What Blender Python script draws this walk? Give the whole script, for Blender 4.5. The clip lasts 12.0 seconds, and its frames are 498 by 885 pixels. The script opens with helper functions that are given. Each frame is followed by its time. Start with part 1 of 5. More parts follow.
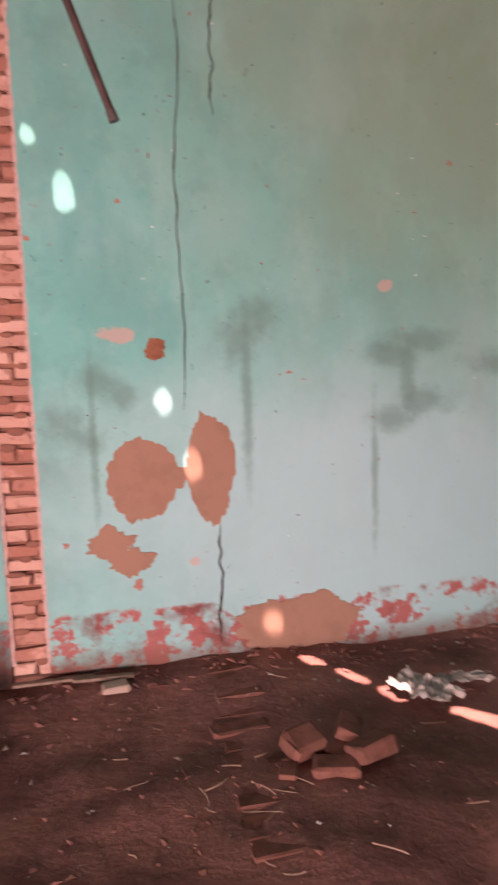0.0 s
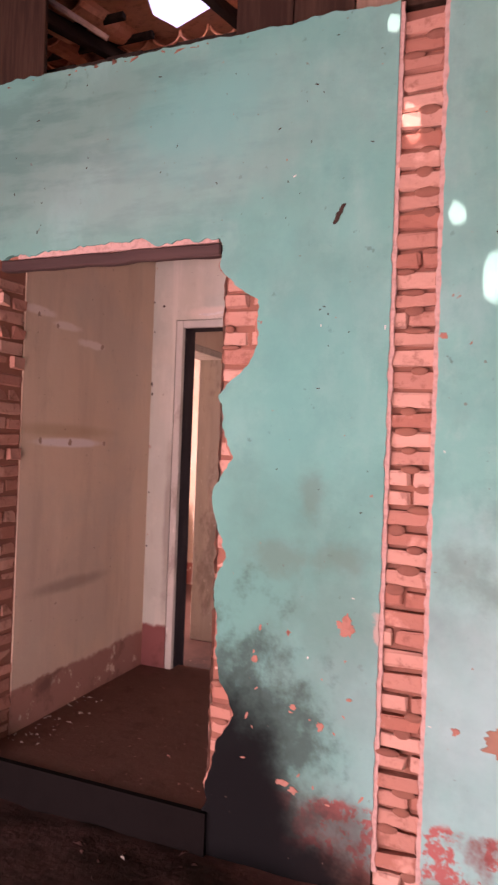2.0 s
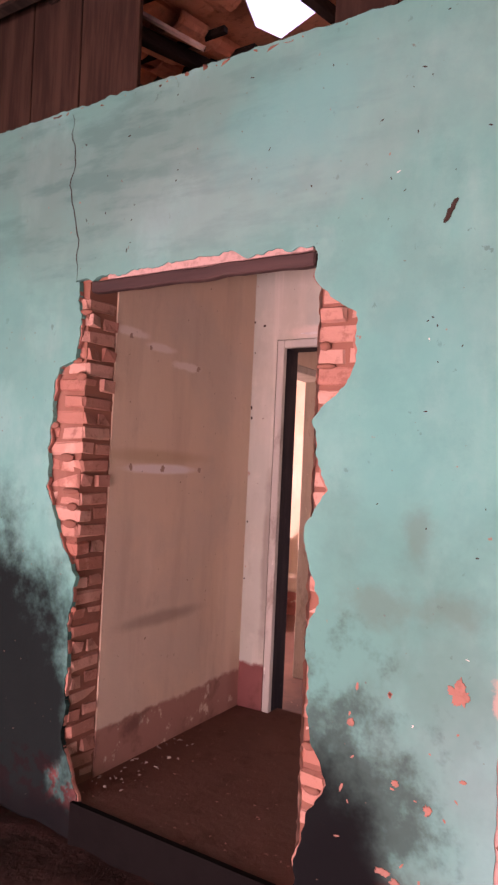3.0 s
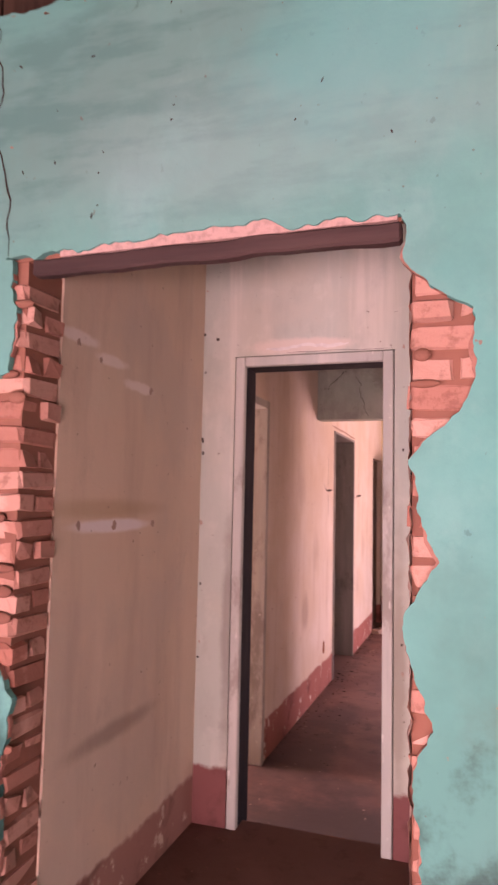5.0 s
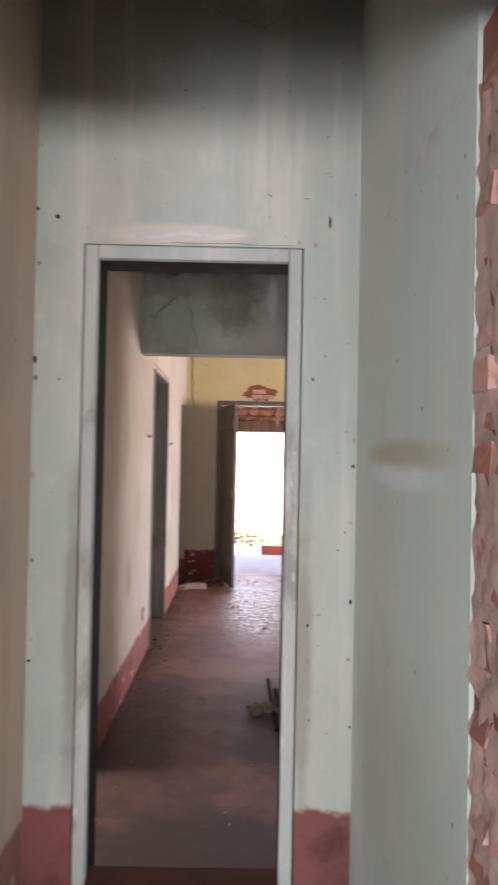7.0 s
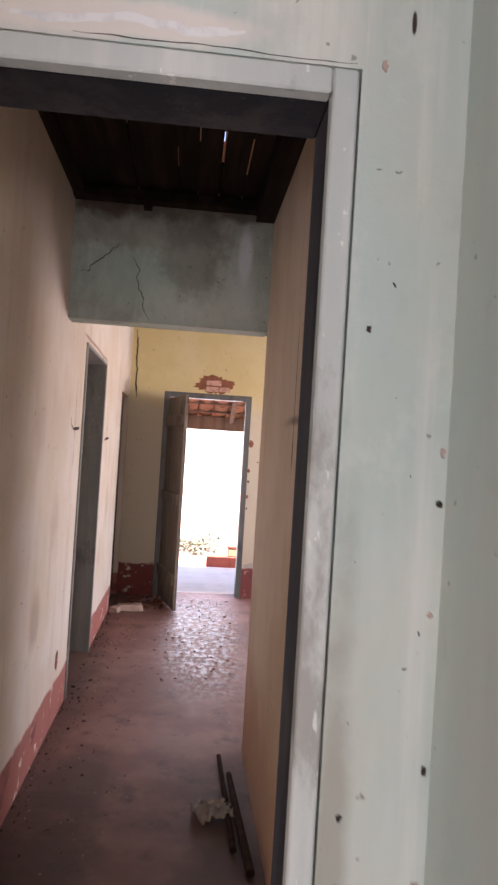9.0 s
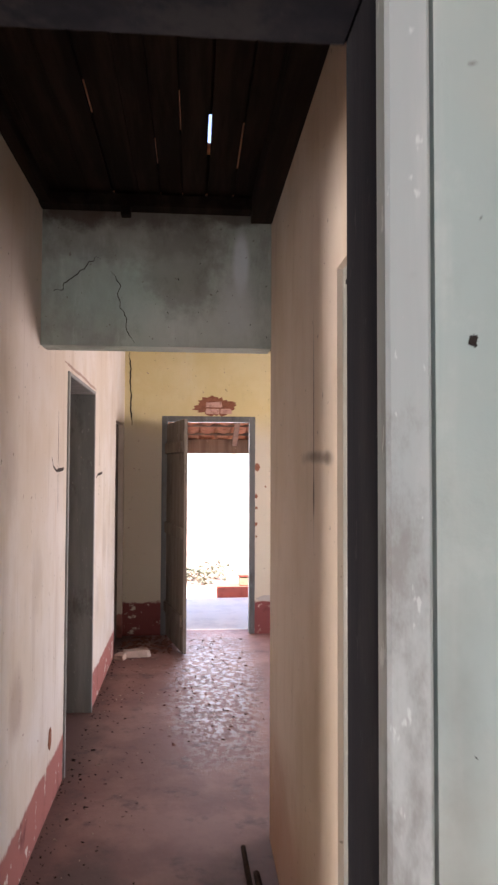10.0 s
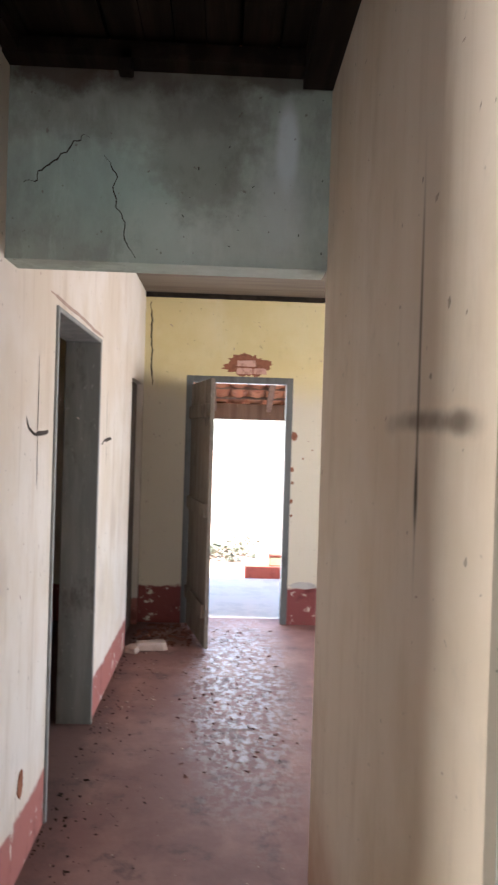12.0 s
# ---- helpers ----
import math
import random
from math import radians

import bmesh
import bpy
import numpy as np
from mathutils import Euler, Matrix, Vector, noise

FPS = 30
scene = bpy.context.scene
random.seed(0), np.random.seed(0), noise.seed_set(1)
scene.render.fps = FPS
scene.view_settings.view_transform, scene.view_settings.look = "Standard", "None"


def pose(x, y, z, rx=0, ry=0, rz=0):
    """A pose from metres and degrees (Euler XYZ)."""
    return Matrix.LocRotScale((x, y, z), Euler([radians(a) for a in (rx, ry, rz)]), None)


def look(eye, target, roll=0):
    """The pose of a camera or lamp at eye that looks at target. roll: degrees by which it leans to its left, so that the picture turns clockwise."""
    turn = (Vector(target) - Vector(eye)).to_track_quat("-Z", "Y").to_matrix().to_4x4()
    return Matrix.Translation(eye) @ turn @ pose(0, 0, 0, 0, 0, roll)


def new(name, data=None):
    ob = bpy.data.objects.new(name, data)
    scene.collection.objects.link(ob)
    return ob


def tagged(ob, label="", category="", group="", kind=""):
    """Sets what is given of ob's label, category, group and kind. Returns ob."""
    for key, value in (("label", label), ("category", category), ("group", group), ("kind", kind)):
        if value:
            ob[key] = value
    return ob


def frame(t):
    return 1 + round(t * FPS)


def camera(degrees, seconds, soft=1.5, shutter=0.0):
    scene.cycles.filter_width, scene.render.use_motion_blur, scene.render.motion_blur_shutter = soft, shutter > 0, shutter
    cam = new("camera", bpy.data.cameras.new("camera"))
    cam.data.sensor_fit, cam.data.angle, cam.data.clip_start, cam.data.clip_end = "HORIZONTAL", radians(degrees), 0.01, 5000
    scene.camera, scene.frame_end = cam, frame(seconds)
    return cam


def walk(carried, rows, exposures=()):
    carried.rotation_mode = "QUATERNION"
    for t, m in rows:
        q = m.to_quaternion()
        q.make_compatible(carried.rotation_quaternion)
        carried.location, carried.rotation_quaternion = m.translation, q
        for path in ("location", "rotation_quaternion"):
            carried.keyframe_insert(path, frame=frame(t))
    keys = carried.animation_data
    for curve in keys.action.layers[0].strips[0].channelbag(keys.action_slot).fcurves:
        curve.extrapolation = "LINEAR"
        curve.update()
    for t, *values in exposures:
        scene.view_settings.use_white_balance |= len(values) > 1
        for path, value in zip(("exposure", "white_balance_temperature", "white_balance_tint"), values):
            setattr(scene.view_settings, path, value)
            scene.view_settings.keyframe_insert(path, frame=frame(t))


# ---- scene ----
cam = camera(40.2, 12.0, 2.4, 0.35)
PATH = [
    (0, (0.003, 0.05, 1.411), (0.373, 1.999, 1.155), -1.6),
    (0.5, (0.058, 0.108, 1.425), (0.015, 2.099, 1.238), -1.3),
    (1, (0.038, 0.266, 1.476), (-0.216, 2.248, 1.392), -0.1),
    (1.5, (-0.004, 0.45, 1.479), (-0.508, 2.384, 1.534), 2.5),
    (2, (-0.072, 0.692, 1.515), (-0.823, 2.545, 1.526), 2.1),
    (2.5, (-0.067, 0.849, 1.524), (-1.032, 2.6, 1.582), 2.2),
    (2.7, (-0.068, 0.905, 1.528), (-1.144, 2.59, 1.594), 2.6),
    (4.3, (-0.725, 1.172, 1.606), (-1.506, 3.009, 1.737), 1.4),
    (4.5, (-0.801, 1.244, 1.601), (-1.575, 3.079, 1.784), 0.2),
    (5, (-0.979, 1.395, 1.603), (-1.619, 3.283, 1.769), 1.2),
    (5.5, (-1.212, 1.538, 1.609), (-1.555, 3.506, 1.716), 1.1),
    (6, (-1.412, 1.632, 1.611), (-1.556, 3.627, 1.652), 0.6),
    (6.5, (-1.473, 1.852, 1.571), (-1.61, 3.847, 1.626), 0.4),
    (7, (-1.508, 2.084, 1.575), (-1.493, 4.084, 1.608), 1.1),
    (7.2, (-1.528, 2.169, 1.569), (-1.372, 4.163, 1.611), 0.9),
    (8.8, (-1.544, 3.068, 1.574), (-1.401, 5.063, 1.602), 3.5),
    (9, (-1.573, 3.22, 1.604), (-1.394, 5.211, 1.639), 3.5),
    (9.5, (-1.616, 3.448, 1.721), (-1.366, 5.433, 1.755), 2.2),
    (10, (-1.549, 3.711, 1.703), (-1.382, 5.703, 1.781), 0.2),
    (10.5, (-1.496, 3.955, 1.714), (-1.423, 5.953, 1.737), 0.8),
    (11, (-1.534, 4.209, 1.709), (-1.381, 6.203, 1.743), 2.2),
    (11.5, (-1.571, 4.415, 1.72), (-1.335, 6.401, 1.696), 5.0),
    (12, (-1.508, 4.613, 1.705), (-1.434, 6.611, 1.689), 1.7),
]
EXPOSURES = [(0, 2.1, 8500, 62), (0.5, 2.05, 8800, 68), (1, 2.15, 8800, 72), (2, 2.3, 8600, 78), (4.5, 2.5, 8500, 82), (5.5, 2.45, 7900, 64), (6.5, 2.4, 6900, 38), (7, 2.4, 6300, 21), (9, 2.35, 6400, 26), (10.5, 2.45, 6150, 21), (12, 2.55, 5800, 12)]
walk(cam, [(t, look(eye, target, roll)) for t, eye, target, roll in PATH], EXPOSURES)

# ---- light ----
SUN_WAY = Vector((0.09, 0.34, -0.92)).normalized()
world = bpy.data.worlds.new("sky")
scene.world = world
world.use_nodes = True
wn = world.node_tree.nodes
sky = wn.new("ShaderNodeTexSky")
sky.sky_type = "NISHITA"
sky.sun_disc = False
sky.sun_elevation = math.asin(-SUN_WAY.z)
sky.sun_rotation = math.atan2(-SUN_WAY.x, -SUN_WAY.y)
wn["Background"].inputs["Strength"].default_value = 0.14
world.node_tree.links.new(sky.outputs[0], wn["Background"].inputs["Color"])


def lamp(name, kind, energy, matrix, colour=(1, 1, 1), size=(1, 1), angle=0.5):
    data = bpy.data.lights.new(name, kind)
    data.energy, data.color = energy, colour
    if kind == "AREA":
        data.shape, data.size, data.size_y = "RECTANGLE", size[0], size[1]
    else:
        data.angle = radians(angle)
    ob = new(name, data)
    ob.matrix_world = matrix
    return ob


lamp("sun", "SUN", 5.0, look(-SUN_WAY * 30, (0, 0, 0)), (1.0, 0.94, 0.85), angle=0.35)
# daylight standing in the openings; the first two are added, unseen low fills
lamp("daylight_yard", "AREA", 54, look((-0.9, -2.42, 0.4), (-0.7, 3, 1.0)), (1.0, 0.97, 0.95), (3.8, 0.75))
lamp("daylight_west_breach", "AREA", 27, look((-3.58, -0.7, 0.42), (-0.6, 3, 0.9)), (0.96, 0.98, 1.0), (1.6, 0.75))
lamp("daylight_hall", "AREA", 23, look((1.72, 8.9, 1.5), (-2, 9.0, 1.0)), (1.0, 0.97, 0.92), (1.5, 1.5))
lamp("daylight_porch", "AREA", 6, look((-1.36, 11.06, 1.2), (-1.4, 5, 0.4)), (1.0, 0.98, 0.95), (0.75, 2.0))
lamp("daylight_left_room", "AREA", 34, look((-5.15, 5.4, 1.35), (-2, 5.3, 1.2)), (1.0, 0.93, 0.8), (1.2, 0.75))
lamp("daylight_right_room", "AREA", 3.5, look((1.55, 5.6, 1.5), (-1, 5.3, 1.2)), (0.97, 1.0, 0.97), (1.2, 1.2))


# ---- materials ----
class Mat:
    """A small builder of node materials in world coordinates."""

    def __init__(self, name, rough=0.9, metal=0.0):
        self.m = bpy.data.materials.new(name)
        self.m.use_nodes = True
        self.t = self.m.node_tree
        self.b = self.t.nodes["Principled BSDF"]
        self.b.inputs["Roughness"].default_value = rough
        self.b.inputs["Metallic"].default_value = metal
        self.b.inputs["Specular IOR Level"].default_value = 0.5 if rough < 0.75 else 0.06
        self.p = self.node("ShaderNodeNewGeometry").outputs["Position"]
        self.c = None

    def node(self, kind):
        return self.t.nodes.new(kind)

    def put(self, socket, value):
        if hasattr(value, "is_output"):
            self.t.links.new(value, socket)
        elif isinstance(value, (tuple, list)) and len(value) == 3 and socket.type == "RGBA":
            socket.default_value = (*value, 1)
        else:
            socket.default_value = value

    def math(self, op, a, b=0.0, clamp=False):
        n = self.node("ShaderNodeMath")
        n.operation, n.use_clamp = op, clamp
        self.put(n.inputs[0], a)
        self.put(n.inputs[1], b)
        return n.outputs[0]

    def noise(self, scale, detail=4.0, rough=0.55, stretch=(1, 1, 1), offset=0.0, coord=None):
        v = self.node("ShaderNodeMapping")
        v.inputs["Scale"].default_value = stretch
        v.inputs["Location"].default_value = (offset, offset * 0.7, offset * 1.3)
        self.put(v.inputs["Vector"], coord or self.p)
        n = self.node("ShaderNodeTexNoise")
        n.inputs["Scale"].default_value = scale
        n.inputs["Detail"].default_value = detail
        n.inputs["Roughness"].default_value = rough
        self.put(n.inputs["Vector"], v.outputs[0])
        return n.outputs["Fac"]

    def step(self, value, lo, hi):
        n = self.node("ShaderNodeMapRange")
        n.interpolation_type = "SMOOTHSTEP"
        self.put(n.inputs["Value"], value)
        n.inputs["From Min"].default_value, n.inputs["From Max"].default_value = lo, hi
        return n.outputs[0]

    def axis(self, k):
        n = self.node("ShaderNodeSeparateXYZ")
        self.put(n.inputs[0], self.p)
        return n.outputs[k]

    def blob(self, place, radii, wobble=0.4, scale=6.0, soft=0.25):
        """1 inside an uneven blob round a place, 0 outside."""
        s = self.node("ShaderNodeVectorMath")
        s.operation = "SUBTRACT"
        self.put(s.inputs[0], self.p)
        s.inputs[1].default_value = place
        d = self.node("ShaderNodeVectorMath")
        d.operation = "DIVIDE"
        self.put(d.inputs[0], s.outputs[0])
        d.inputs[1].default_value = radii
        l = self.node("ShaderNodeVectorMath")
        l.operation = "LENGTH"
        self.put(l.inputs[0], d.outputs[0])
        w = self.math("MULTIPLY", self.math("SUBTRACT", self.noise(scale, 5.0, 0.65, offset=place[0] * 3 + place[2]), 0.5), wobble * 4)
        v = self.math("ADD", l.outputs["Value"], w)
        return self.math("SUBTRACT", 1.0, self.step(v, 1.0 - soft, 1.0 + soft))

    def mix(self, fac, colour):
        if self.c is None:
            self.c = colour
            return
        n = self.node("ShaderNodeMix")
        n.data_type = "RGBA"
        self.put(n.inputs[0], fac)
        self.put(n.inputs[6], self.c)
        self.put(n.inputs[7], colour)
        self.c = n.outputs[2]

    def bump(self, height, strength=0.3, distance=0.01):
        n = self.node("ShaderNodeBump")
        n.inputs["Strength"].default_value = strength
        n.inputs["Distance"].default_value = distance
        self.put(n.inputs["Height"], height)
        self.put(self.b.inputs["Normal"], n.outputs[0])

    def rough(self, value):
        self.put(self.b.inputs["Roughness"], value)

    def done(self):
        self.put(self.b.inputs["Base Color"], self.c)
        return self.m


def plaster(name, base, second, pale, band=None, band_z=0.3, extra=None, streak=0.5, over=None, kept=0.36):
    """Old limewashed plaster: clouds, runs, pocks and a painted skirting band that peels."""
    m = Mat(name, 0.88)
    m.mix(1, base)
    m.mix(m.step(m.noise(1.3, 5.0, 0.6), 0.42, 0.62), second)
    m.mix(m.math("MULTIPLY", m.step(m.noise(3.5, 6.0, 0.65, (1, 1, 0.25), 3.1), 0.5, 0.75), streak), pale)
    m.mix(m.math("MULTIPLY", m.step(m.noise(9.0, 6.0, 0.7, (1, 1, 0.5), 8.0), 0.56, 0.8), 0.35), tuple(c * 0.55 for c in second))
    if extra:
        extra(m)
    if band:
        edge = m.math("ADD", m.axis(2), m.math("MULTIPLY", m.math("SUBTRACT", m.noise(7.0, 6.0, 0.7), 0.5), 0.10))
        low = m.math("SUBTRACT", 1.0, m.step(edge, band_z - 0.012, band_z + 0.012))
        keep = m.step(m.noise(9.0, 6.0, 0.7, (1, 1, 1), 5.0), kept, kept + 0.06)
        m.mix(m.math("MULTIPLY", low, keep), band)
        m.mix(m.math("MULTIPLY", low, m.step(m.noise(4.0, 5.0, 0.6, (1, 1, 1), 11.0), 0.52, 0.7)), tuple(c * 0.55 for c in band))
    if over:
        over(m)
    pocks = m.step(m.noise(38.0, 2.0, 0.5, (1, 1, 1), 2.0), 0.725, 0.76)
    m.mix(m.math("MULTIPLY", pocks, 0.6), (0.14, 0.11, 0.09))
    m.bump(m.math("ADD", m.math("MULTIPLY", m.noise(5.0, 6.0, 0.65), 1.0), m.math("MULTIPLY", pocks, -0.5)), 0.35, 0.012)
    return m.done()


def teal_extra(m):
    m.mix(m.math("MULTIPLY", m.step(m.noise(2.3, 6.0, 0.65, (1, 1, 0.7), 15.0), 0.5, 0.72), 0.55), (0.13, 0.29, 0.27))
    m.mix(m.math("MULTIPLY", m.step(m.noise(1.7, 6.0, 0.6, (1, 1, 0.8), 31.0), 0.54, 0.72), 0.5), (0.18, 0.43, 0.41))
    m.mix(m.math("MULTIPLY", m.step(m.noise(5.5, 8.0, 0.7, (1, 1, 0.9), 51.0), 0.48, 0.68), 0.42), (0.07, 0.28, 0.26))
    m.mix(m.math("MULTIPLY", m.step(m.noise(10.0, 8.0, 0.72, (1, 1, 0.8), 61.0), 0.5, 0.7), 0.35), (0.20, 0.47, 0.45))
    # upper-left smudge, also carrying the shade under the roof in its colour
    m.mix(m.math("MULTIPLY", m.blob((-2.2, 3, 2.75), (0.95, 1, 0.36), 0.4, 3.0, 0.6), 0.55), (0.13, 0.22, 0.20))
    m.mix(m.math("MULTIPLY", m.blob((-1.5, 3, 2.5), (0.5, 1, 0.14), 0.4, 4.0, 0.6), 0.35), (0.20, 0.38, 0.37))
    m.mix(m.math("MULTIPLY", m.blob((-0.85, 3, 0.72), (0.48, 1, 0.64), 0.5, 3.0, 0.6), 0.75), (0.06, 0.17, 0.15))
    # broad dark green mottling, with the weaker light up there painted in
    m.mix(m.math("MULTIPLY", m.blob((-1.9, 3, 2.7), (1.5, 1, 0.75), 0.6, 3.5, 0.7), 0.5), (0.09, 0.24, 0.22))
    m.mix(m.math("MULTIPLY", m.step(m.noise(24.0, 3.0, 0.6, (1, 1, 0.8), 71.0), 0.70, 0.74), 0.55), (0.06, 0.09, 0.08))
    m.mix(m.math("MULTIPLY", m.step(m.noise(2.1, 7.0, 0.62, (1, 1, 0.8), 81.0), 0.46, 0.60), 0.55), (0.075, 0.34, 0.315))
    m.mix(m.math("MULTIPLY", m.step(m.noise(2.8, 7.0, 0.62, (1, 1, 0.6), 91.0), 0.53, 0.70), 0.35), (0.22, 0.50, 0.50))
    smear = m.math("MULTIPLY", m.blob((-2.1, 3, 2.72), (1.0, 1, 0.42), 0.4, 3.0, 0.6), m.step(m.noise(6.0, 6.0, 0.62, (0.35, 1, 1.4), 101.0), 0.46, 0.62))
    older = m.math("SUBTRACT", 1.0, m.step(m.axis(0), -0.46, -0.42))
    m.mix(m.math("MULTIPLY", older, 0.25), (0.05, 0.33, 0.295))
    # deepens the painted upper-left shade over the smudge
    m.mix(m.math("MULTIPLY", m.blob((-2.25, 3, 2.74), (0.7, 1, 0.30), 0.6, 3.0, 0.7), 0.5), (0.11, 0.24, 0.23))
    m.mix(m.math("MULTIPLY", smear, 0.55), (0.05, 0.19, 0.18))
    m.mix(m.math("MULTIPLY", m.blob((-1.55, 3, 2.52), (0.4, 1, 0.18), 0.6, 3.5, 0.7), 0.16), (0.32, 0.50, 0.50))
    m.mix(m.math("MULTIPLY", m.blob((-0.95, 3, 2.75), (0.3, 1, 0.22), 0.6, 4.0, 0.7), 0.12), (0.32, 0.52, 0.51))
    m.mix(m.math("MULTIPLY", m.blob((-1.25, 3, 2.75), (0.25, 1, 0.2), 0.6, 4.0, 0.7), 0.45), (0.06, 0.38, 0.37))
    m.mix(m.math("MULTIPLY", m.blob((-0.8, 3, 1.75), (0.22, 1, 0.5), 0.6, 3.0, 0.7), 0.3), (0.05, 0.36, 0.34))
    # bluish light low on the right, painted in as paler limewash
    low_light = m.blob((1.25, 3, 0.6), (1.5, 1, 0.75), 0.2, 2.0, 0.6)
    m.mix(m.math("MULTIPLY", low_light, 0.75), (0.33, 0.57, 0.61))
    olive = m.blob((2.0, 3, 2.9), (1.6, 1, 1.3), 0.25, 1.6, 0.6)
    m.mix(m.math("MULTIPLY", olive, 0.55), (0.24, 0.27, 0.17))
    for place, radii in (((-0.88, 3, 1.12), (0.10, 1, 0.06)), ((-0.66, 3, 1.14), (0.09, 1, 0.05)), ((-0.76, 3, 1.36), (0.04, 1, 0.07)), ((-0.08, 3, 1.32), (0.07, 1, 0.07)), ((0.02, 3, 1.25), (0.05, 1, 0.06)), ((-0.25, 3, 1.14), (0.07, 1, 0.07)), ((-0.14, 3, 1.07), (0.06, 1, 0.05)), ((-0.11, 3, 1.05), (0.015, 1, 0.3)),
                         ((0.62, 3, 1.58), (0.09, 1, 0.07)), ((0.53, 3, 1.48), (0.08, 1, 0.10)), ((0.56, 3, 1.2), (0.02, 1, 0.3)), ((1.36, 3, 1.46), (0.14, 1, 0.05)), ((1.22, 3, 1.40), (0.12, 1, 0.05)), ((1.40, 3, 1.18), (0.12, 1, 0.05)), ((1.24, 3, 1.10), (0.10, 1, 0.05)), ((1.31, 3, 1.28), (0.04, 1, 0.14)), ((1.8, 3, 1.35), (0.16, 1, 0.05)), ((1.15, 3, 0.9), (0.015, 1, 0.3))):
        m.mix(m.math("MULTIPLY", m.blob(place, radii, 0.6, 11.0, 0.75), 0.55), (0.09, 0.19, 0.165))
    flecks = m.step(m.noise(15.0, 3.0, 0.6, (1, 1, 1), 44.0), 0.715, 0.74)
    m.mix(m.math("MULTIPLY", flecks, 0.8), (0.30, 0.16, 0.12))
    for place, radii in (((0.02, 3, 1.50), (0.08, 1, 0.03)), ((-0.5, 3, 0.9), (0.03, 1, 0.05)), ((0.3, 3, 0.5), (0.02, 1, 0.02)), ((1.2, 3, 1.7), (0.03, 1, 0.02))):
        m.mix(m.math("MULTIPLY", m.blob(place, radii, 0.9, 9.0, 0.25), 0.7), (0.50, 0.33, 0.29))


def teal_over(m):
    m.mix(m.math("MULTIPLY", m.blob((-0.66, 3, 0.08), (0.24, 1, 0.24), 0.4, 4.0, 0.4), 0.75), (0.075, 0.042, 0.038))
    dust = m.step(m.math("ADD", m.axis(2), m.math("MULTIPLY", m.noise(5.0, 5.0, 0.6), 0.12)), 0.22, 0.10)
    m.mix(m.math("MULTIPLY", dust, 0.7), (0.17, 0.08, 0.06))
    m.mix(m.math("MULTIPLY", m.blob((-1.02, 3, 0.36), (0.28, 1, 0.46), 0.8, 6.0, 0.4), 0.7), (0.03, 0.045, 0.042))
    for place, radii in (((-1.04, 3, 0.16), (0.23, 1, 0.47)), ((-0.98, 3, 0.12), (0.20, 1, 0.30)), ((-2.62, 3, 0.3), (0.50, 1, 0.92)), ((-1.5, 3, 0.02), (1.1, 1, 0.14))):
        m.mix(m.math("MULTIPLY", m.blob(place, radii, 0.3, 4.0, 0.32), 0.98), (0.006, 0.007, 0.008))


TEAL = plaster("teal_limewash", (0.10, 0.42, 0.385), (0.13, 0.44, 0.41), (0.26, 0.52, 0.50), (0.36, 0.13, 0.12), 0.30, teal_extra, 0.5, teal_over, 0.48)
def passage_west(m):
    m.mix(m.math("MULTIPLY", m.step(m.noise(5.0, 5.0, 0.6, (1, 1, 0.16), 6.0), 0.48, 0.72), 0.3), (0.36, 0.28, 0.23))
    m.mix(m.math("MULTIPLY", m.blob((-2.21, 3.55, 1.50), (1, 0.27, 0.024), 0.15, 7.0, 0.3), 0.85), (0.74, 0.72, 0.73))
    m.mix(m.math("MULTIPLY", m.blob((-2.21, 3.5, 1.56), (1, 0.35, 0.03), 0.15, 7.0, 0.6), 0.5), (0.40, 0.28, 0.16))
    m.mix(m.math("MULTIPLY", m.blob((-2.21, 3.6, 0.78), (1, 0.28, 0.03), 0.3, 6.0, 0.6), 0.5), (0.20, 0.15, 0.12))
    for y, z in ((3.3, 2.12), (3.5, 2.08), (3.72, 2.02)):
        m.mix(m.math("MULTIPLY", m.blob((-2.21, y, z), (1, 0.11, 0.022), 0.35, 9.0, 0.3), 0.75), (0.76, 0.70, 0.66))


def passage_north(m):
    m.mix(m.math("MULTIPLY", m.step(m.noise(9.0, 5.0, 0.6, (1, 1, 0.06), 6.0), 0.52, 0.7), 0.5), (0.66, 0.66, 0.60))
    m.mix(m.math("MULTIPLY", m.step(m.noise(3.2, 7.0, 0.65, (1, 1, 0.7), 13.0), 0.5, 0.68), 0.45), (0.34, 0.39, 0.355))
    m.mix(m.math("MULTIPLY", m.step(m.noise(7.5, 7.0, 0.7, (1, 1, 0.8), 23.0), 0.54, 0.68), 0.3), (0.56, 0.61, 0.55))
    m.mix(m.math("MULTIPLY", m.blob((-1.72, 4.33, 2.30), (0.22, 1, 0.035), 0.35, 8.0, 0.3), 0.8), (0.62, 0.58, 0.52))
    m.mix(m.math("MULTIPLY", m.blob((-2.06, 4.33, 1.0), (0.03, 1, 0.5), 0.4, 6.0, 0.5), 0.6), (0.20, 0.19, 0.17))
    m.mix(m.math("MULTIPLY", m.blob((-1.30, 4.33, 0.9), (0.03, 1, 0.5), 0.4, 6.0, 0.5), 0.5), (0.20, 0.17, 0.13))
    m.mix(m.blob((-1.235, 4.33, 2.35), (0.004, 1, 0.018), 0.3, 12.0, 0.2), (0.05, 0.04, 0.035))
    m.mix(m.blob((-2.14, 4.33, 2.35), (0.010, 1, 0.008), 0.2, 8.0, 0.1), (0.05, 0.04, 0.035))


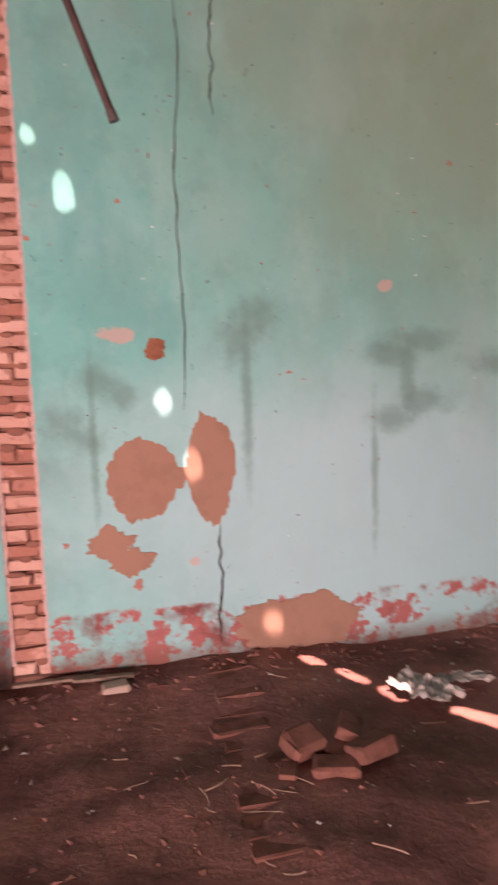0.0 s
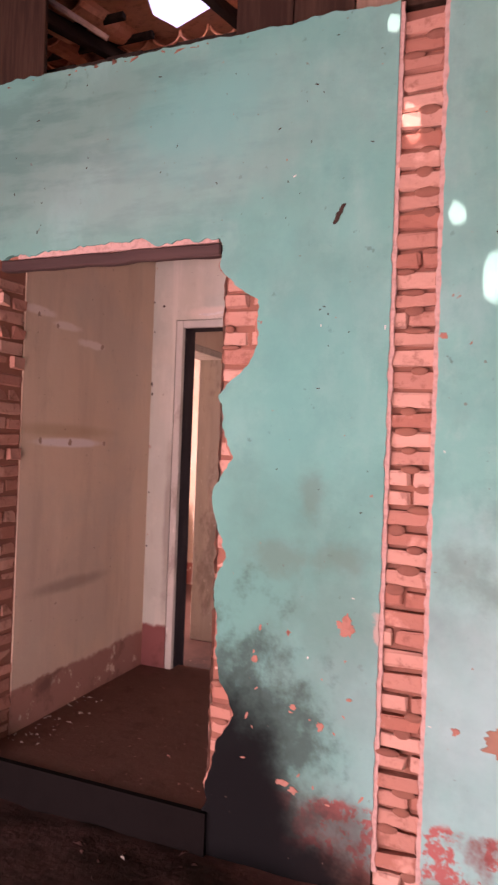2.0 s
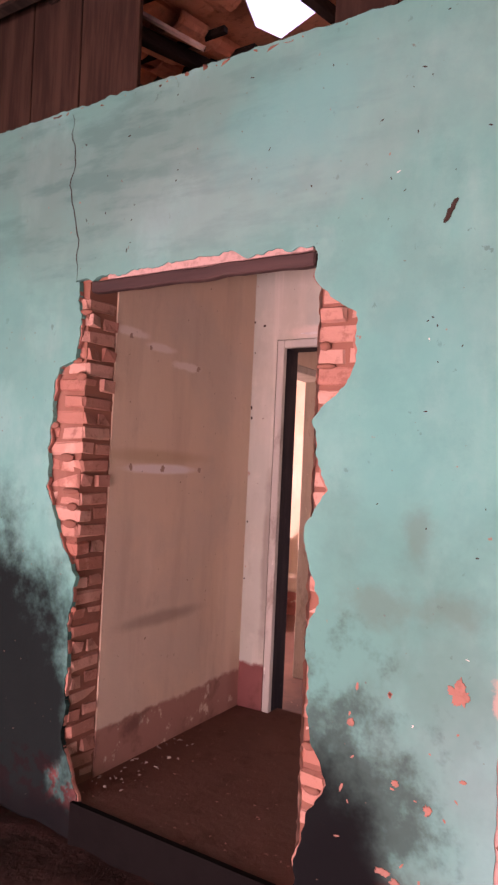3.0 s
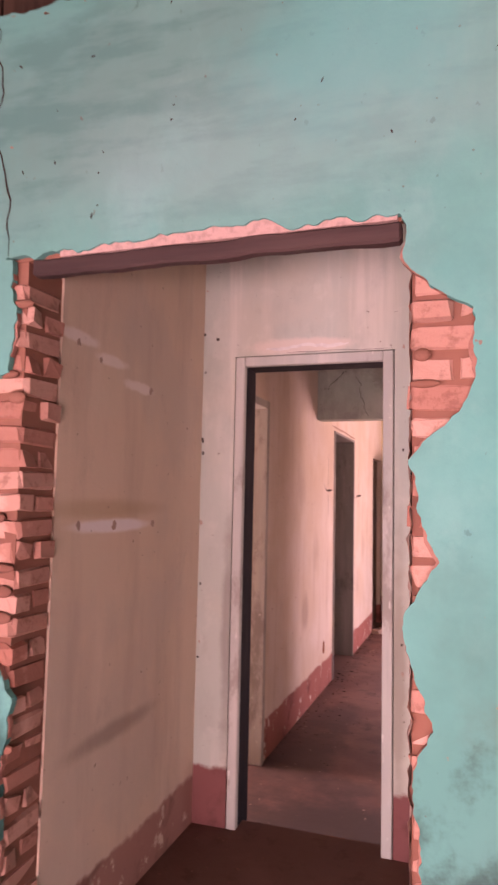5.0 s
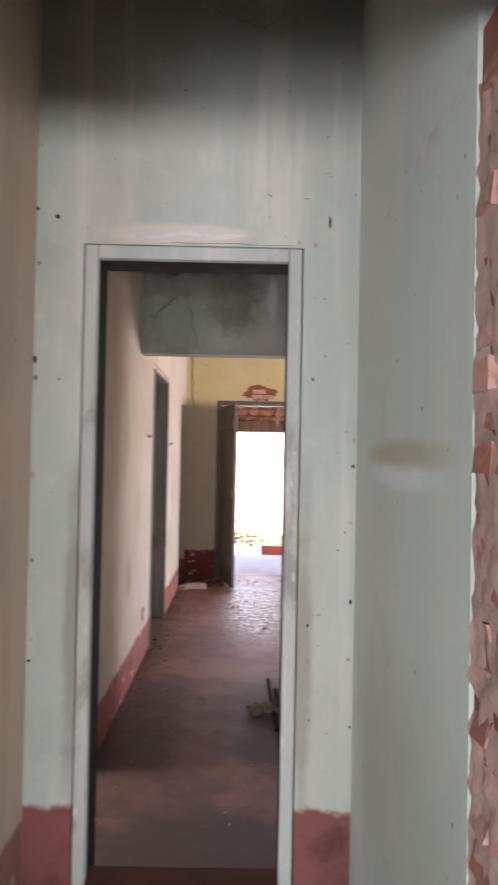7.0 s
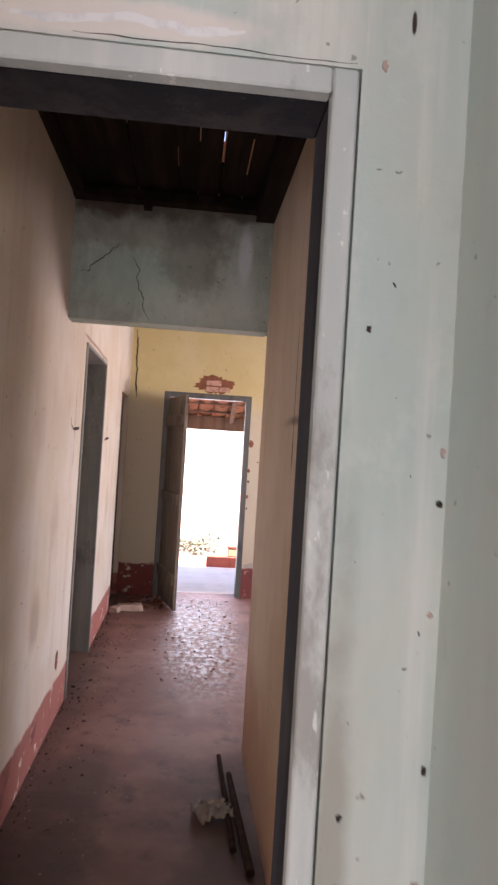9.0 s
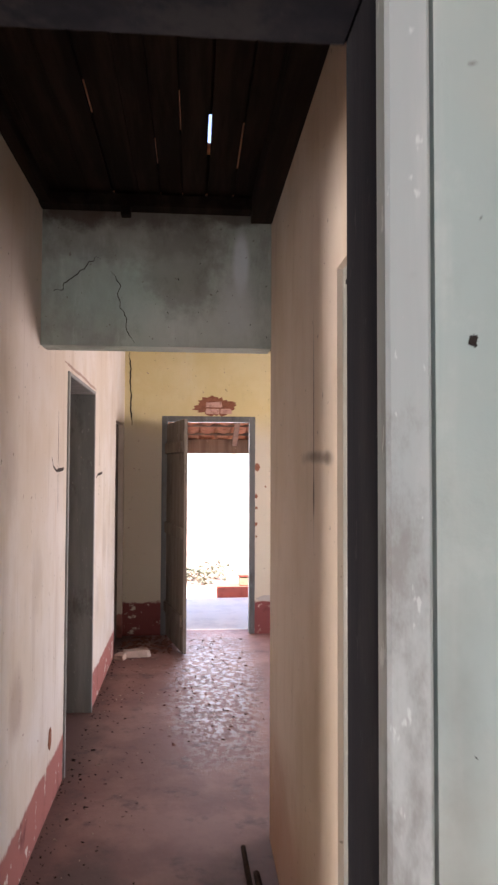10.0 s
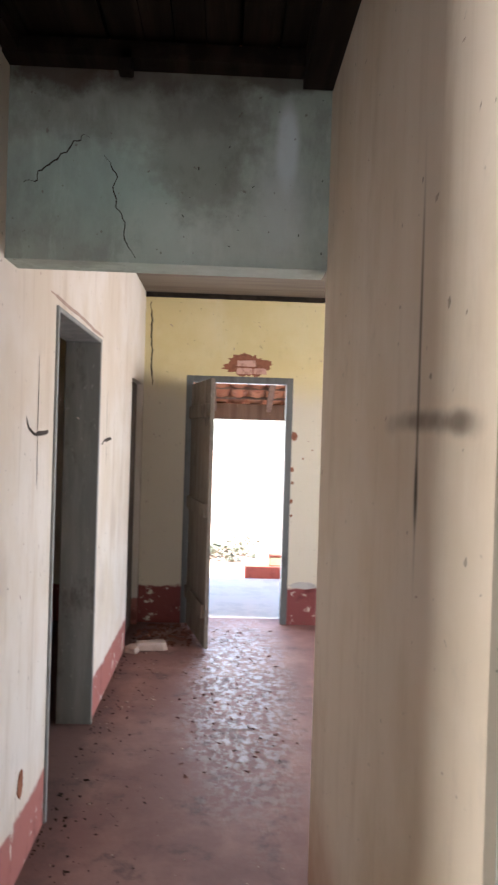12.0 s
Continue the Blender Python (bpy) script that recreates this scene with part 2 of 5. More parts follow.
def passage_east(m):
    m.mix(m.math("MULTIPLY", m.step(m.noise(6.0, 5.0, 0.6, (1, 1, 0.07), 9.0), 0.5, 0.72), 0.5), (0.54, 0.58, 0.55))
    m.mix(m.math("MULTIPLY", m.blob((-1.135, 3.72, 1.53), (1, 0.30, 0.034), 0.25, 9.0, 0.4), 0.7), (0.74, 0.78, 0.80))
    m.mix(m.math("MULTIPLY", m.blob((-1.135, 3.7, 1.58), (1, 0.34, 0.03), 0.2, 6.0, 0.6), 0.55), (0.40, 0.32, 0.18))
    m.mix(m.math("MULTIPLY", m.blob((-1.135, 3.6, 0.7), (1, 0.5, 0.35), 0.3, 3.0, 0.6), 0.4), (0.30, 0.33, 0.24))


BEIGE = plaster("beige_plaster", (0.63, 0.51, 0.40), (0.55, 0.47, 0.39), (0.72, 0.61, 0.51), (0.36, 0.20, 0.165), 0.36, passage_west, kept=0.34)
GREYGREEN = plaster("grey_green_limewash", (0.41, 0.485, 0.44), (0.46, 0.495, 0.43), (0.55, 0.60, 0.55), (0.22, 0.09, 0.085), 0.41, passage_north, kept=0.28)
SIDEGREEN = plaster("side_green_limewash", (0.56, 0.635, 0.58), (0.60, 0.64, 0.57), (0.66, 0.70, 0.65), None, 0.3, passage_east)


def marks_left(m):
    m.mix(m.math("MULTIPLY", m.blob((-2.245, 6.55, 0.75), (1, 0.10, 0.12), 0.2, 6.0, 0.5), 0.5), (0.30, 0.20, 0.15))
    m.mix(m.math("MULTIPLY", m.step(m.noise(6.0, 6.0, 0.65, (1, 1, 0.2), 12.0), 0.5, 0.72), 0.35), (0.50, 0.40, 0.30))
    m.mix(m.math("MULTIPLY", m.blob((-2.245, 6.2, 2.4), (1, 1.5, 0.8), 0.3, 2.5, 0.6), 0.2), (0.50, 0.38, 0.27))
    m.mix(m.math("MULTIPLY", m.step(m.noise(14.0, 5.0, 0.6, (1, 1, 0.06), 42.0), 0.55, 0.72), 0.3), (0.40, 0.32, 0.25))
    for y, z in ((6.9, 1.2), (8.9, 0.7), (6.4, 1.7), (9.3, 1.1)):
        m.mix(m.math("MULTIPLY", m.blob((-2.245, y, z), (1, 0.10, 0.14), 0.5, 6.0, 0.7), 0.3), (0.36, 0.28, 0.22))


def marks_right(m):
    """A smudged charcoal cross, heaviest at the foot and at one end of its arm."""
    m.mix(m.math("MULTIPLY", m.blob((-1.18, 5.757, 1.83), (1, 0.0075, 0.27), 0.10, 9.0, 0.7), 0.75), (0.09, 0.065, 0.05))
    m.mix(m.math("MULTIPLY", m.blob((-1.18, 5.757, 1.62), (1, 0.011, 0.055), 0.08, 9.0, 0.6), 0.8), (0.05, 0.04, 0.035))
    for y, z, dark in ((5.525, 1.731, 0.45), (5.57, 1.735, 0.6), (5.64, 1.737, 0.55), (5.71, 1.74, 0.4), (5.76, 1.741, 0.5), (5.84, 1.742, 0.4), (5.93, 1.738, 0.25)):
        m.mix(m.math("MULTIPLY", m.blob((-1.18, y, z), (1, 0.05, 0.016), 0.22, 14.0, 0.7), dark), (0.08, 0.06, 0.05))
    m.mix(m.math("MULTIPLY", m.step(m.noise(16.0, 5.0, 0.6, (1, 1, 0.05), 22.0), 0.54, 0.72), 0.14), (0.42, 0.32, 0.23))
    m.mix(m.math("MULTIPLY", m.blob((-1.18, 6.3, 0.05), (1, 1.2, 0.45), 0.25, 3.0, 0.5), 0.6), (0.36, 0.17, 0.10))
    m.mix(m.math("MULTIPLY", m.step(m.noise(6.0, 6.0, 0.65, (1, 1, 0.22), 2.0), 0.5, 0.72), 0.35), (0.46, 0.36, 0.26))
    m.mix(m.math("MULTIPLY", m.blob((-1.18, 5.75, 0.55), (1, 0.35, 0.5), 0.5, 3.0, 0.6), 0.35), (0.44, 0.33, 0.20))


WHITEWALL = plaster("cream_limewash", (0.62, 0.55, 0.46), (0.67, 0.62, 0.56), (0.72, 0.69, 0.64), (0.36, 0.15, 0.13), 0.24, marks_left)
CREAMWALL = plaster("ochre_cream_limewash", (0.64, 0.54, 0.42), (0.69, 0.60, 0.50), (0.76, 0.69, 0.60), None, 0.2, marks_right)
def two_tone(m):
    low = m.math("SUBTRACT", 1.0, m.step(m.math("ADD", m.axis(2), m.math("MULTIPLY", m.noise(2.0, 5.0, 0.6), 0.3)), 2.1, 2.5))
    m.mix(m.math("MULTIPLY", low, 0.85), (0.58, 0.53, 0.44))


YELLOW = plaster("yellow_limewash", (0.62, 0.52, 0.27), (0.66, 0.57, 0.33), (0.66, 0.60, 0.44), (0.21, 0.065, 0.062), 0.34, two_tone)
def beam_marks_and_light(m):
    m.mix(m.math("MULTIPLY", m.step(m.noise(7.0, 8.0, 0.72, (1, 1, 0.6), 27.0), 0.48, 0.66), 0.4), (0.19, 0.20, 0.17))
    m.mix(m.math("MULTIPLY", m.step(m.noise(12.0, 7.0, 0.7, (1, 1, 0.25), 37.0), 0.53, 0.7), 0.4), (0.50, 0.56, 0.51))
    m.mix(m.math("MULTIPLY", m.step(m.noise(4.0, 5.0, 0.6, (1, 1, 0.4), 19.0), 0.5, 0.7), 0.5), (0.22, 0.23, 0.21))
    m.mix(m.math("MULTIPLY", m.blob((-1.95, 6.88, 2.52), (0.24, 1, 0.16), 0.4, 4.0, 0.7), 0.45), (0.30, 0.43, 0.38))
    m.mix(m.math("MULTIPLY", m.blob((-1.45, 6.88, 2.38), (0.26, 1, 0.13), 0.4, 5.0, 0.7), 0.55), (0.56, 0.62, 0.57))
    # streak of daylight from the ceiling gap, painted pale on the beam
    m.mix(m.math("MULTIPLY", m.blob((-1.325, 6.88, 2.68), (0.036, 1, 0.14), 0.12, 9.0, 0.4), 0.75), (0.62, 0.70, 0.72))
    m.mix(m.math("MULTIPLY", m.blob((-1.34, 6.88, 2.50), (0.07, 1, 0.16), 0.12, 7.0, 0.7), 0.55), (0.55, 0.61, 0.60))
    # stains along the top, enlarged to paint in the shade below the ceiling
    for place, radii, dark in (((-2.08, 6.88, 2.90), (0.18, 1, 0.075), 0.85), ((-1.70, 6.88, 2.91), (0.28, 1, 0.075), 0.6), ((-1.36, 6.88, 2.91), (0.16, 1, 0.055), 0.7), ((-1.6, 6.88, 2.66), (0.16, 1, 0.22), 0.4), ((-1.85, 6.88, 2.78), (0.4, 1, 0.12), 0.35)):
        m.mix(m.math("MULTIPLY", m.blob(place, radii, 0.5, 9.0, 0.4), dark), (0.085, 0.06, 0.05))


BEAMPAINT = plaster("grey_blue_limewash", (0.37, 0.43, 0.37), (0.29, 0.32, 0.285), (0.50, 0.56, 0.50), None, 0.3, beam_marks_and_light)


def grain(name, a, b, rough=0.8, along=(1, 1, 0.08), scale=14.0, wear=None):
    m = Mat(name, rough)
    m.mix(1, a)
    m.mix(m.step(m.noise(scale, 6.0, 0.65, along), 0.4, 0.65), b)
    if wear:
        m.mix(m.math("MULTIPLY", m.step(m.noise(5.0, 7.0, 0.72, (1, 1, 0.45)), 0.53, 0.66), 0.75), wear)
        m.mix(m.math("MULTIPLY", m.step(m.noise(40.0, 4.0, 0.6, (1, 1, 0.4)), 0.64, 0.68), 0.7), tuple(min(1.0, c * 1.35) for c in b))
    m.bump(m.noise(scale * 1.6, 5.0, 0.6, along), 0.4, 0.006)
    return m.done()


LINTELWOOD = grain("purple_brown_timber", (0.038, 0.018, 0.017), (0.062, 0.032, 0.029), 0.7, (0.08, 1, 1))
DARKWOOD = grain("dark_timber", (0.018, 0.014, 0.012), (0.034, 0.026, 0.021), 0.85, (1, 0.08, 1))
BOARDWOOD = grain("brown_board", (0.032, 0.019, 0.015), (0.06, 0.036, 0.026), 0.85, (1, 1, 0.08))
PALEWOOD = grain("pale_weathered_board", (0.26, 0.19, 0.15), (0.19, 0.13, 0.10), 0.85, (1, 1, 0.08))
FRAMEPAINT = grain("grey_painted_frame", (0.32, 0.325, 0.285), (0.39, 0.385, 0.34), 0.6, (1, 1, 0.12), 10.0, (0.17, 0.155, 0.135))
CASING = grain("grey_green_casing", (0.42, 0.46, 0.43), (0.50, 0.53, 0.49), 0.75, (1, 1, 0.12), 9.0, (0.27, 0.26, 0.23))
FRAMEMID = grain("mid_grey_frame", (0.19, 0.195, 0.185), (0.25, 0.25, 0.235), 0.65, (1, 1, 0.12), 10.0, (0.11, 0.10, 0.09))
FRAMEDARK = grain("dark_grey_frame", (0.095, 0.10, 0.098), (0.125, 0.128, 0.122), 0.7, (1, 1, 0.12), 10.0, (0.06, 0.055, 0.05))
# dark wood, made darker still to carry the shade of the reveals
LININGDARK = grain("shaded_lining", (0.022, 0.022, 0.026), (0.034, 0.033, 0.036), 0.8, (1, 1, 0.12), 10.0, (0.05, 0.047, 0.045))
LEAFWOOD = grain("grey_brown_door_wood", (0.15, 0.125, 0.10), (0.21, 0.18, 0.15), 0.75, (1, 1, 0.07), 12.0, (0.09, 0.07, 0.06))
CEILBOARD = grain("ceiling_board", (0.19, 0.155, 0.12), (0.14, 0.115, 0.09), 0.8, (0.08, 1, 1), 10.0)


def piece_mat(name, dark, light, rough=0.9, scale=18.0):
    m = Mat(name, rough)
    r = m.node("ShaderNodeObjectInfo").outputs["Random"]
    m.mix(1, dark)
    m.mix(r, light)
    m.mix(m.math("MULTIPLY", m.step(m.noise(scale, 6.0, 0.7), 0.52, 0.66), 0.55), tuple(c * 0.6 for c in dark))
    m.mix(m.math("MULTIPLY", m.step(m.noise(scale * 0.4, 5.0, 0.6, (1, 1, 1), 4.0), 0.57, 0.7), 0.5), tuple(min(1, c * 1.25) for c in light))
    m.bump(m.noise(scale * 2.0, 6.0, 0.7), 0.6, 0.008)
    return m.done()


BRICK = piece_mat("red_brick", (0.36, 0.155, 0.115), (0.58, 0.36, 0.295))
TILE = piece_mat("clay_roof_tile", (0.42, 0.18, 0.11), (0.56, 0.29, 0.18))
# for the unseen room roof only, kept dark to cut bounced light
DARKTILE = piece_mat("dark_roof_tile", (0.15, 0.075, 0.055), (0.20, 0.10, 0.07))
SMEAR = piece_mat("pinkish_mortar", (0.46, 0.31, 0.26), (0.50, 0.36, 0.31), 0.95, 9.0)
MORTAR = plaster("mud_mortar", (0.27, 0.125, 0.09), (0.22, 0.10, 0.075), (0.34, 0.19, 0.15), None)


def dirt_mat():
    m = Mat("red_dirt", 0.95)
    m.mix(1, (0.26, 0.118, 0.098))
    m.mix(m.step(m.noise(2.2, 6.0, 0.65), 0.4, 0.62), (0.175, 0.08, 0.07))
    m.mix(m.math("MULTIPLY", m.step(m.noise(14.0, 6.0, 0.7), 0.55, 0.72), 0.6), (0.30, 0.15, 0.11))
    m.mix(m.math("MULTIPLY", m.step(m.noise(60.0, 3.0, 0.6), 0.68, 0.72), 0.8), (0.42, 0.30, 0.25))
    m.mix(m.math("MULTIPLY", m.step(m.noise(1.1, 6.0, 0.65, (1, 1, 1), 23.0), 0.48, 0.64), 0.6), (0.095, 0.045, 0.038))
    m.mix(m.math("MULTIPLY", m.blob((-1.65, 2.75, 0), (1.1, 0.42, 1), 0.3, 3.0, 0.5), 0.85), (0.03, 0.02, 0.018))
    m.bump(m.noise(13.0, 8.0, 0.66), 0.6, 0.03)
    return m.done()


def cement_mat():
    m = Mat("red_cement", 0.5)
    m.mix(1, (0.165, 0.075, 0.062))
    m.mix(m.step(m.noise(1.6, 6.0, 0.65), 0.42, 0.64), (0.23, 0.12, 0.10))
    m.mix(m.math("MULTIPLY", m.step(m.noise(6.0, 6.0, 0.7, (1, 1, 1), 4.0), 0.52, 0.70), 0.8), (0.085, 0.042, 0.036))
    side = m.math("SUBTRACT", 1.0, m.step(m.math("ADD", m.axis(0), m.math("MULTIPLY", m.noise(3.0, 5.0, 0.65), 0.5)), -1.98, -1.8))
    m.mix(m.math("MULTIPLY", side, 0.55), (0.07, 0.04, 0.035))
    # stains by the passage door, blackened to paint in the near floor's shade
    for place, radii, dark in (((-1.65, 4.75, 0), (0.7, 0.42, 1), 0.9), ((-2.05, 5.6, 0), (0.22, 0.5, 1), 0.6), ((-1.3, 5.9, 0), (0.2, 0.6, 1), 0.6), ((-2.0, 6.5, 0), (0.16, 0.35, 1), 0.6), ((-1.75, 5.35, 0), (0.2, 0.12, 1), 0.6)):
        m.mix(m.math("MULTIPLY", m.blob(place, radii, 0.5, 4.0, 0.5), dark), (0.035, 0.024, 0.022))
    patch = m.blob((-1.36, 9.35, 0), (0.34, 1.5, 1), 0.25, 3.0, 0.5)
    flakes = m.step(m.noise(21.0, 7.0, 0.75, (1, 0.7, 1)), 0.46, 0.56)
    m.mix(m.math("MULTIPLY", patch, m.math("MULTIPLY", flakes, 0.6)), (0.20, 0.17, 0.16))
    m.rough(m.math("SUBTRACT", 0.66, m.math("MULTIPLY", patch, m.math("MULTIPLY", flakes, 0.30))))
    m.bump(m.math("ADD", m.math("MULTIPLY", m.noise(18.0, 6.0, 0.65), 0.4), m.math("MULTIPLY", m.math("MULTIPLY", flakes, patch), 0.6)), 0.45, 0.01)
    return m.done()


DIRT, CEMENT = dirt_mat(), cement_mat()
CLOSETFLOOR = piece_mat("dusty_cement", (0.165, 0.088, 0.072), (0.165, 0.088, 0.072), 0.9, 6.0)


def flat(name, colour, rough=0.9, vary=0.25, scale=12.0):
    m = Mat(name, rough)
    m.mix(1, colour)
    m.mix(m.math("MULTIPLY", m.step(m.noise(scale, 5.0, 0.65), 0.45, 0.65), 0.7), tuple(c * (1 - vary) for c in colour))
    m.bump(m.noise(scale * 3, 5.0, 0.6), 0.3, 0.006)
    return m.done()


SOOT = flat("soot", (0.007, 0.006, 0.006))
OUTWALL = flat("outer_render", (0.62, 0.55, 0.46))
GROUND = flat("yard_earth", (0.50, 0.34, 0.25), 0.95, 0.3, 3.0)
PALECEMENT = flat("pale_cement", (0.86, 0.77, 0.64), 0.9, 0.15, 4.0)
REDPAINT = flat("red_oxide_paint", (0.50, 0.14, 0.10), 0.8)
CLOTH = flat("dirty_white_plastic", (0.42, 0.39, 0.36), 0.7, 0.35)
IRON = flat("rusty_iron", (0.06, 0.045, 0.04), 0.6)
CRACK = flat("crack_shadow", (0.035, 0.028, 0.024))
LEAF = flat("dusty_leaf", (0.19, 0.20, 0.14), 0.8)
OCHREWALL = flat("ochre_render", (0.50, 0.33, 0.20))
STONE = flat("plaster_rubble", (0.40, 0.30, 0.25))


# ---- mesh tools ----
def part(name, bm, material, parent=None, label="", kind="", category="", smooth=False):
    me = bpy.data.meshes.new(name)
    bmesh.ops.recalc_face_normals(bm, faces=bm.faces)
    bm.to_mesh(me)
    bm.free()
    me.materials.append(material)
    if smooth:
        for f in me.polygons:
            f.use_smooth = True
    ob = new(name, me)
    if parent:
        ob.parent = parent
    return tagged(ob, label, category, "", kind)


def empty(name, label, category, kind="", group=""):
    return tagged(new(name), label, category, group, kind)


def add_box(bm, lo, hi, bevel=0.0, matrix=None):
    made = bmesh.ops.create_cube(bm, size=1.0)["verts"]
    size = Vector(hi) - Vector(lo)
    mid = (Vector(hi) + Vector(lo)) / 2
    for v in made:
        v.co = Vector((v.co.x * size.x, v.co.y * size.y, v.co.z * size.z)) + mid
    if bevel:
        edges = list({e for v in made for e in v.link_edges})
        out = bmesh.ops.bevel(bm, geom=edges, offset=bevel, segments=1, affect="EDGES")
        made = list({v for f in out["faces"] for v in f.verts} | {v for v in made if v.is_valid})
    if matrix:
        bmesh.ops.transform(bm, matrix=matrix, verts=made)
    return made


def box(lo, hi, bevel=0.0, matrix=None):
    bm = bmesh.new()
    add_box(bm, lo, hi, bevel, matrix)
    return bm


def grid_wall(along, at, thick, u0, u1, z0, z1, holes=()):
    """A wall slab with openings cut through. along 'x': its face lies at y = at and it goes back to at + thick; along 'y': the same in x."""
    us = sorted({u0, u1, *[h[0] for h in holes], *[h[1] for h in holes]})
    zs = sorted({z0, z1, *[h[2] for h in holes], *[h[3] for h in holes]})
    us, zs = [u for u in us if u0 <= u <= u1], [z for z in zs if z0 <= z <= z1]
    bm = bmesh.new()
    vs = {}

    def vert(i, j, k):
        if (i, j, k) not in vs:
            w = at + thick * k
            vs[i, j, k] = bm.verts.new((us[i], w, zs[j]) if along == "x" else (w, us[i], zs[j]))
        return vs[i, j, k]

    def solid(i, j):
        if not (0 <= i < len(us) - 1 and 0 <= j < len(zs) - 1):
            return False
        u, z = (us[i] + us[i + 1]) / 2, (zs[j] + zs[j + 1]) / 2
        return not any(h[0] < u < h[1] and h[2] < z < h[3] for h in holes)

    for i in range(len(us) - 1):
        for j in range(len(zs) - 1):
            if not solid(i, j):
                continue
            for k in (0, 1):
                bm.faces.new([vert(i, j, k), vert(i + 1, j, k), vert(i + 1, j + 1, k), vert(i, j + 1, k)])
            for di, dj, a, b in ((-1, 0, (i, j), (i, j + 1)), (1, 0, (i + 1, j), (i + 1, j + 1)), (0, -1, (i, j), (i + 1, j)), (0, 1, (i, j + 1), (i + 1, j + 1))):
                if not solid(i + di, j + dj):
                    bm.faces.new([vert(*a, 0), vert(*b, 0), vert(*b, 1), vert(*a, 1)])
    return bm


def wall(name, along, at, thick, u0, u1, z0, z1, material, label, holes=()):
    return part(name, grid_wall(along, at, thick, u0, u1, z0, z1, holes), material, None, label, "structure", "wall")


def lerp_table(table):
    """A broken line through (where, value) pairs, with a little raggedness."""
    xs, ys = [a for a, _ in table], [b for _, b in table]
    return lambda t: float(np.interp(t, xs, ys)) + 0.018 * noise.noise((t * 14, ys[0] * 9, 1.7)) + 0.010 * noise.noise((t * 45, ys[0] * 5, 4.2))


def strip_sheet(bm, steps, lo, hi, y_front, y_back, upright=True):
    """A ragged-edged plaster layer between two edge functions, with thickness. upright: the edges are x of z; else z of x."""
    rows = []
    for s in steps:
        a, b = lo(s), hi(s)
        pts = [(a, s), (b, s)] if upright else [(s, a), (s, b)]
        rows.append([bm.verts.new((x, y, z)) for y in (y_front, y_back) for x, z in pts])
    for p, q in zip(rows, rows[1:]):
        bm.faces.new([p[0], p[1], q[1], q[0]])
        bm.faces.new([p[0], q[0], q[2], p[2]])
        bm.faces.new([p[1], p[3], q[3], q[1]])
    for r in (rows[0], rows[-1]):
        bm.faces.new([r[0], r[1], r[3], r[2]])


# ---- structure: the teal room ----
W, WB = 2.992, 3.19          # plastered face and back of the teal wall
TOP = lambda x: 3.045 + 0.015 * noise.noise((x * 6, 0, 2)) + 0.008 * noise.noise((x * 25, 1, 2))
left_edge = lerp_table([(0.0, -2.09), (0.14, -2.10), (0.37, -2.21), (0.8, -2.215), (1.05, -2.19), (1.15, -2.26), (1.29, -2.33), (1.40, -2.385), (1.65, -2.385), (1.92, -2.355), (1.95, -2.26), (2.13, -2.23), (2.28, -2.26)])
right_edge = lerp_table([(0.0, -1.14), (0.14, -1.14), (0.42, -1.10), (0.53, -1.02), (0.66, -1.09), (0.98, -1.13), (1.10, -1.08), (1.2, -1.12), (1.34, -1.14), (1.475, -1.06), (1.5, -1.075), (1.70, -1.137), (1.81, -1.02), (1.90, -0.988), (2.05, -0.98), (2.11, -1.085), (2.17, -1.137), (2.28, -1.15)])
chip_edge = lerp_table([(-4.5, 2.285), (-2.1, 2.285), (-1.95, 2.29), (-1.8, 2.292), (-1.72, 2.305), (-1.6, 2.318), (-1.5, 2.315), (-1.42, 2.288), (-1.3, 2.292), (-1.18, 2.29), (-0.5, 2.285)])
zs = [k * 0.01 for k in range(229)]
xs = [-4.5 + k * 3.992 / 500 for k in range(501)]
bm = bmesh.new()
strip_sheet(bm, xs, lambda x: chip_edge(x) if -2.28 < x < -1.15 else 2.28, TOP, W, W + 0.022, False)
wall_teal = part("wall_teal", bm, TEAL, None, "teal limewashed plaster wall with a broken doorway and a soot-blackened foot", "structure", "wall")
for steps, lo_edge, hi_edge in ((zs, lambda z: -4.5, left_edge), (zs, right_edge, lambda z: -0.508 - 0.007 * noise.noise((z * 20, 3, 1))),
                                ([k * 0.02 for k in range(153)], lambda z: -0.345 + 0.007 * noise.noise((z * 20, 7, 2)), lambda z: 3.2)):
    bm = bmesh.new()
    strip_sheet(bm, steps, lo_edge, hi_edge, W, W + 0.022)
    part("plaster_panel", bm, TEAL, wall_teal)

bm = bmesh.new()
for lo, hi in (((-4.5, W + 0.022, 0), (-2.45, WB, 3.0)), ((-2.45, 3.02, 0), (-2.218, WB, 2.28)), ((-1.127, 3.02, 0), (-0.95, WB, 2.28)), ((-0.95, W + 0.022, 0), (-0.52, WB, 3.01)),
               ((-0.52, 3.03, 0), (-0.33, WB, 3.02)), ((-0.33, W + 0.022, 0), (3.2, WB, 3.0)), ((-2.45, W + 0.024, 2.28), (-0.95, 3.036, 3.015)), ((-2.45, 3.037, 2.40), (-0.95, WB - 0.002, 3.015))):
    add_box(bm, lo, hi)
core = part("masonry_core", bm, MORTAR, wall_teal, "reddish mud mortar")

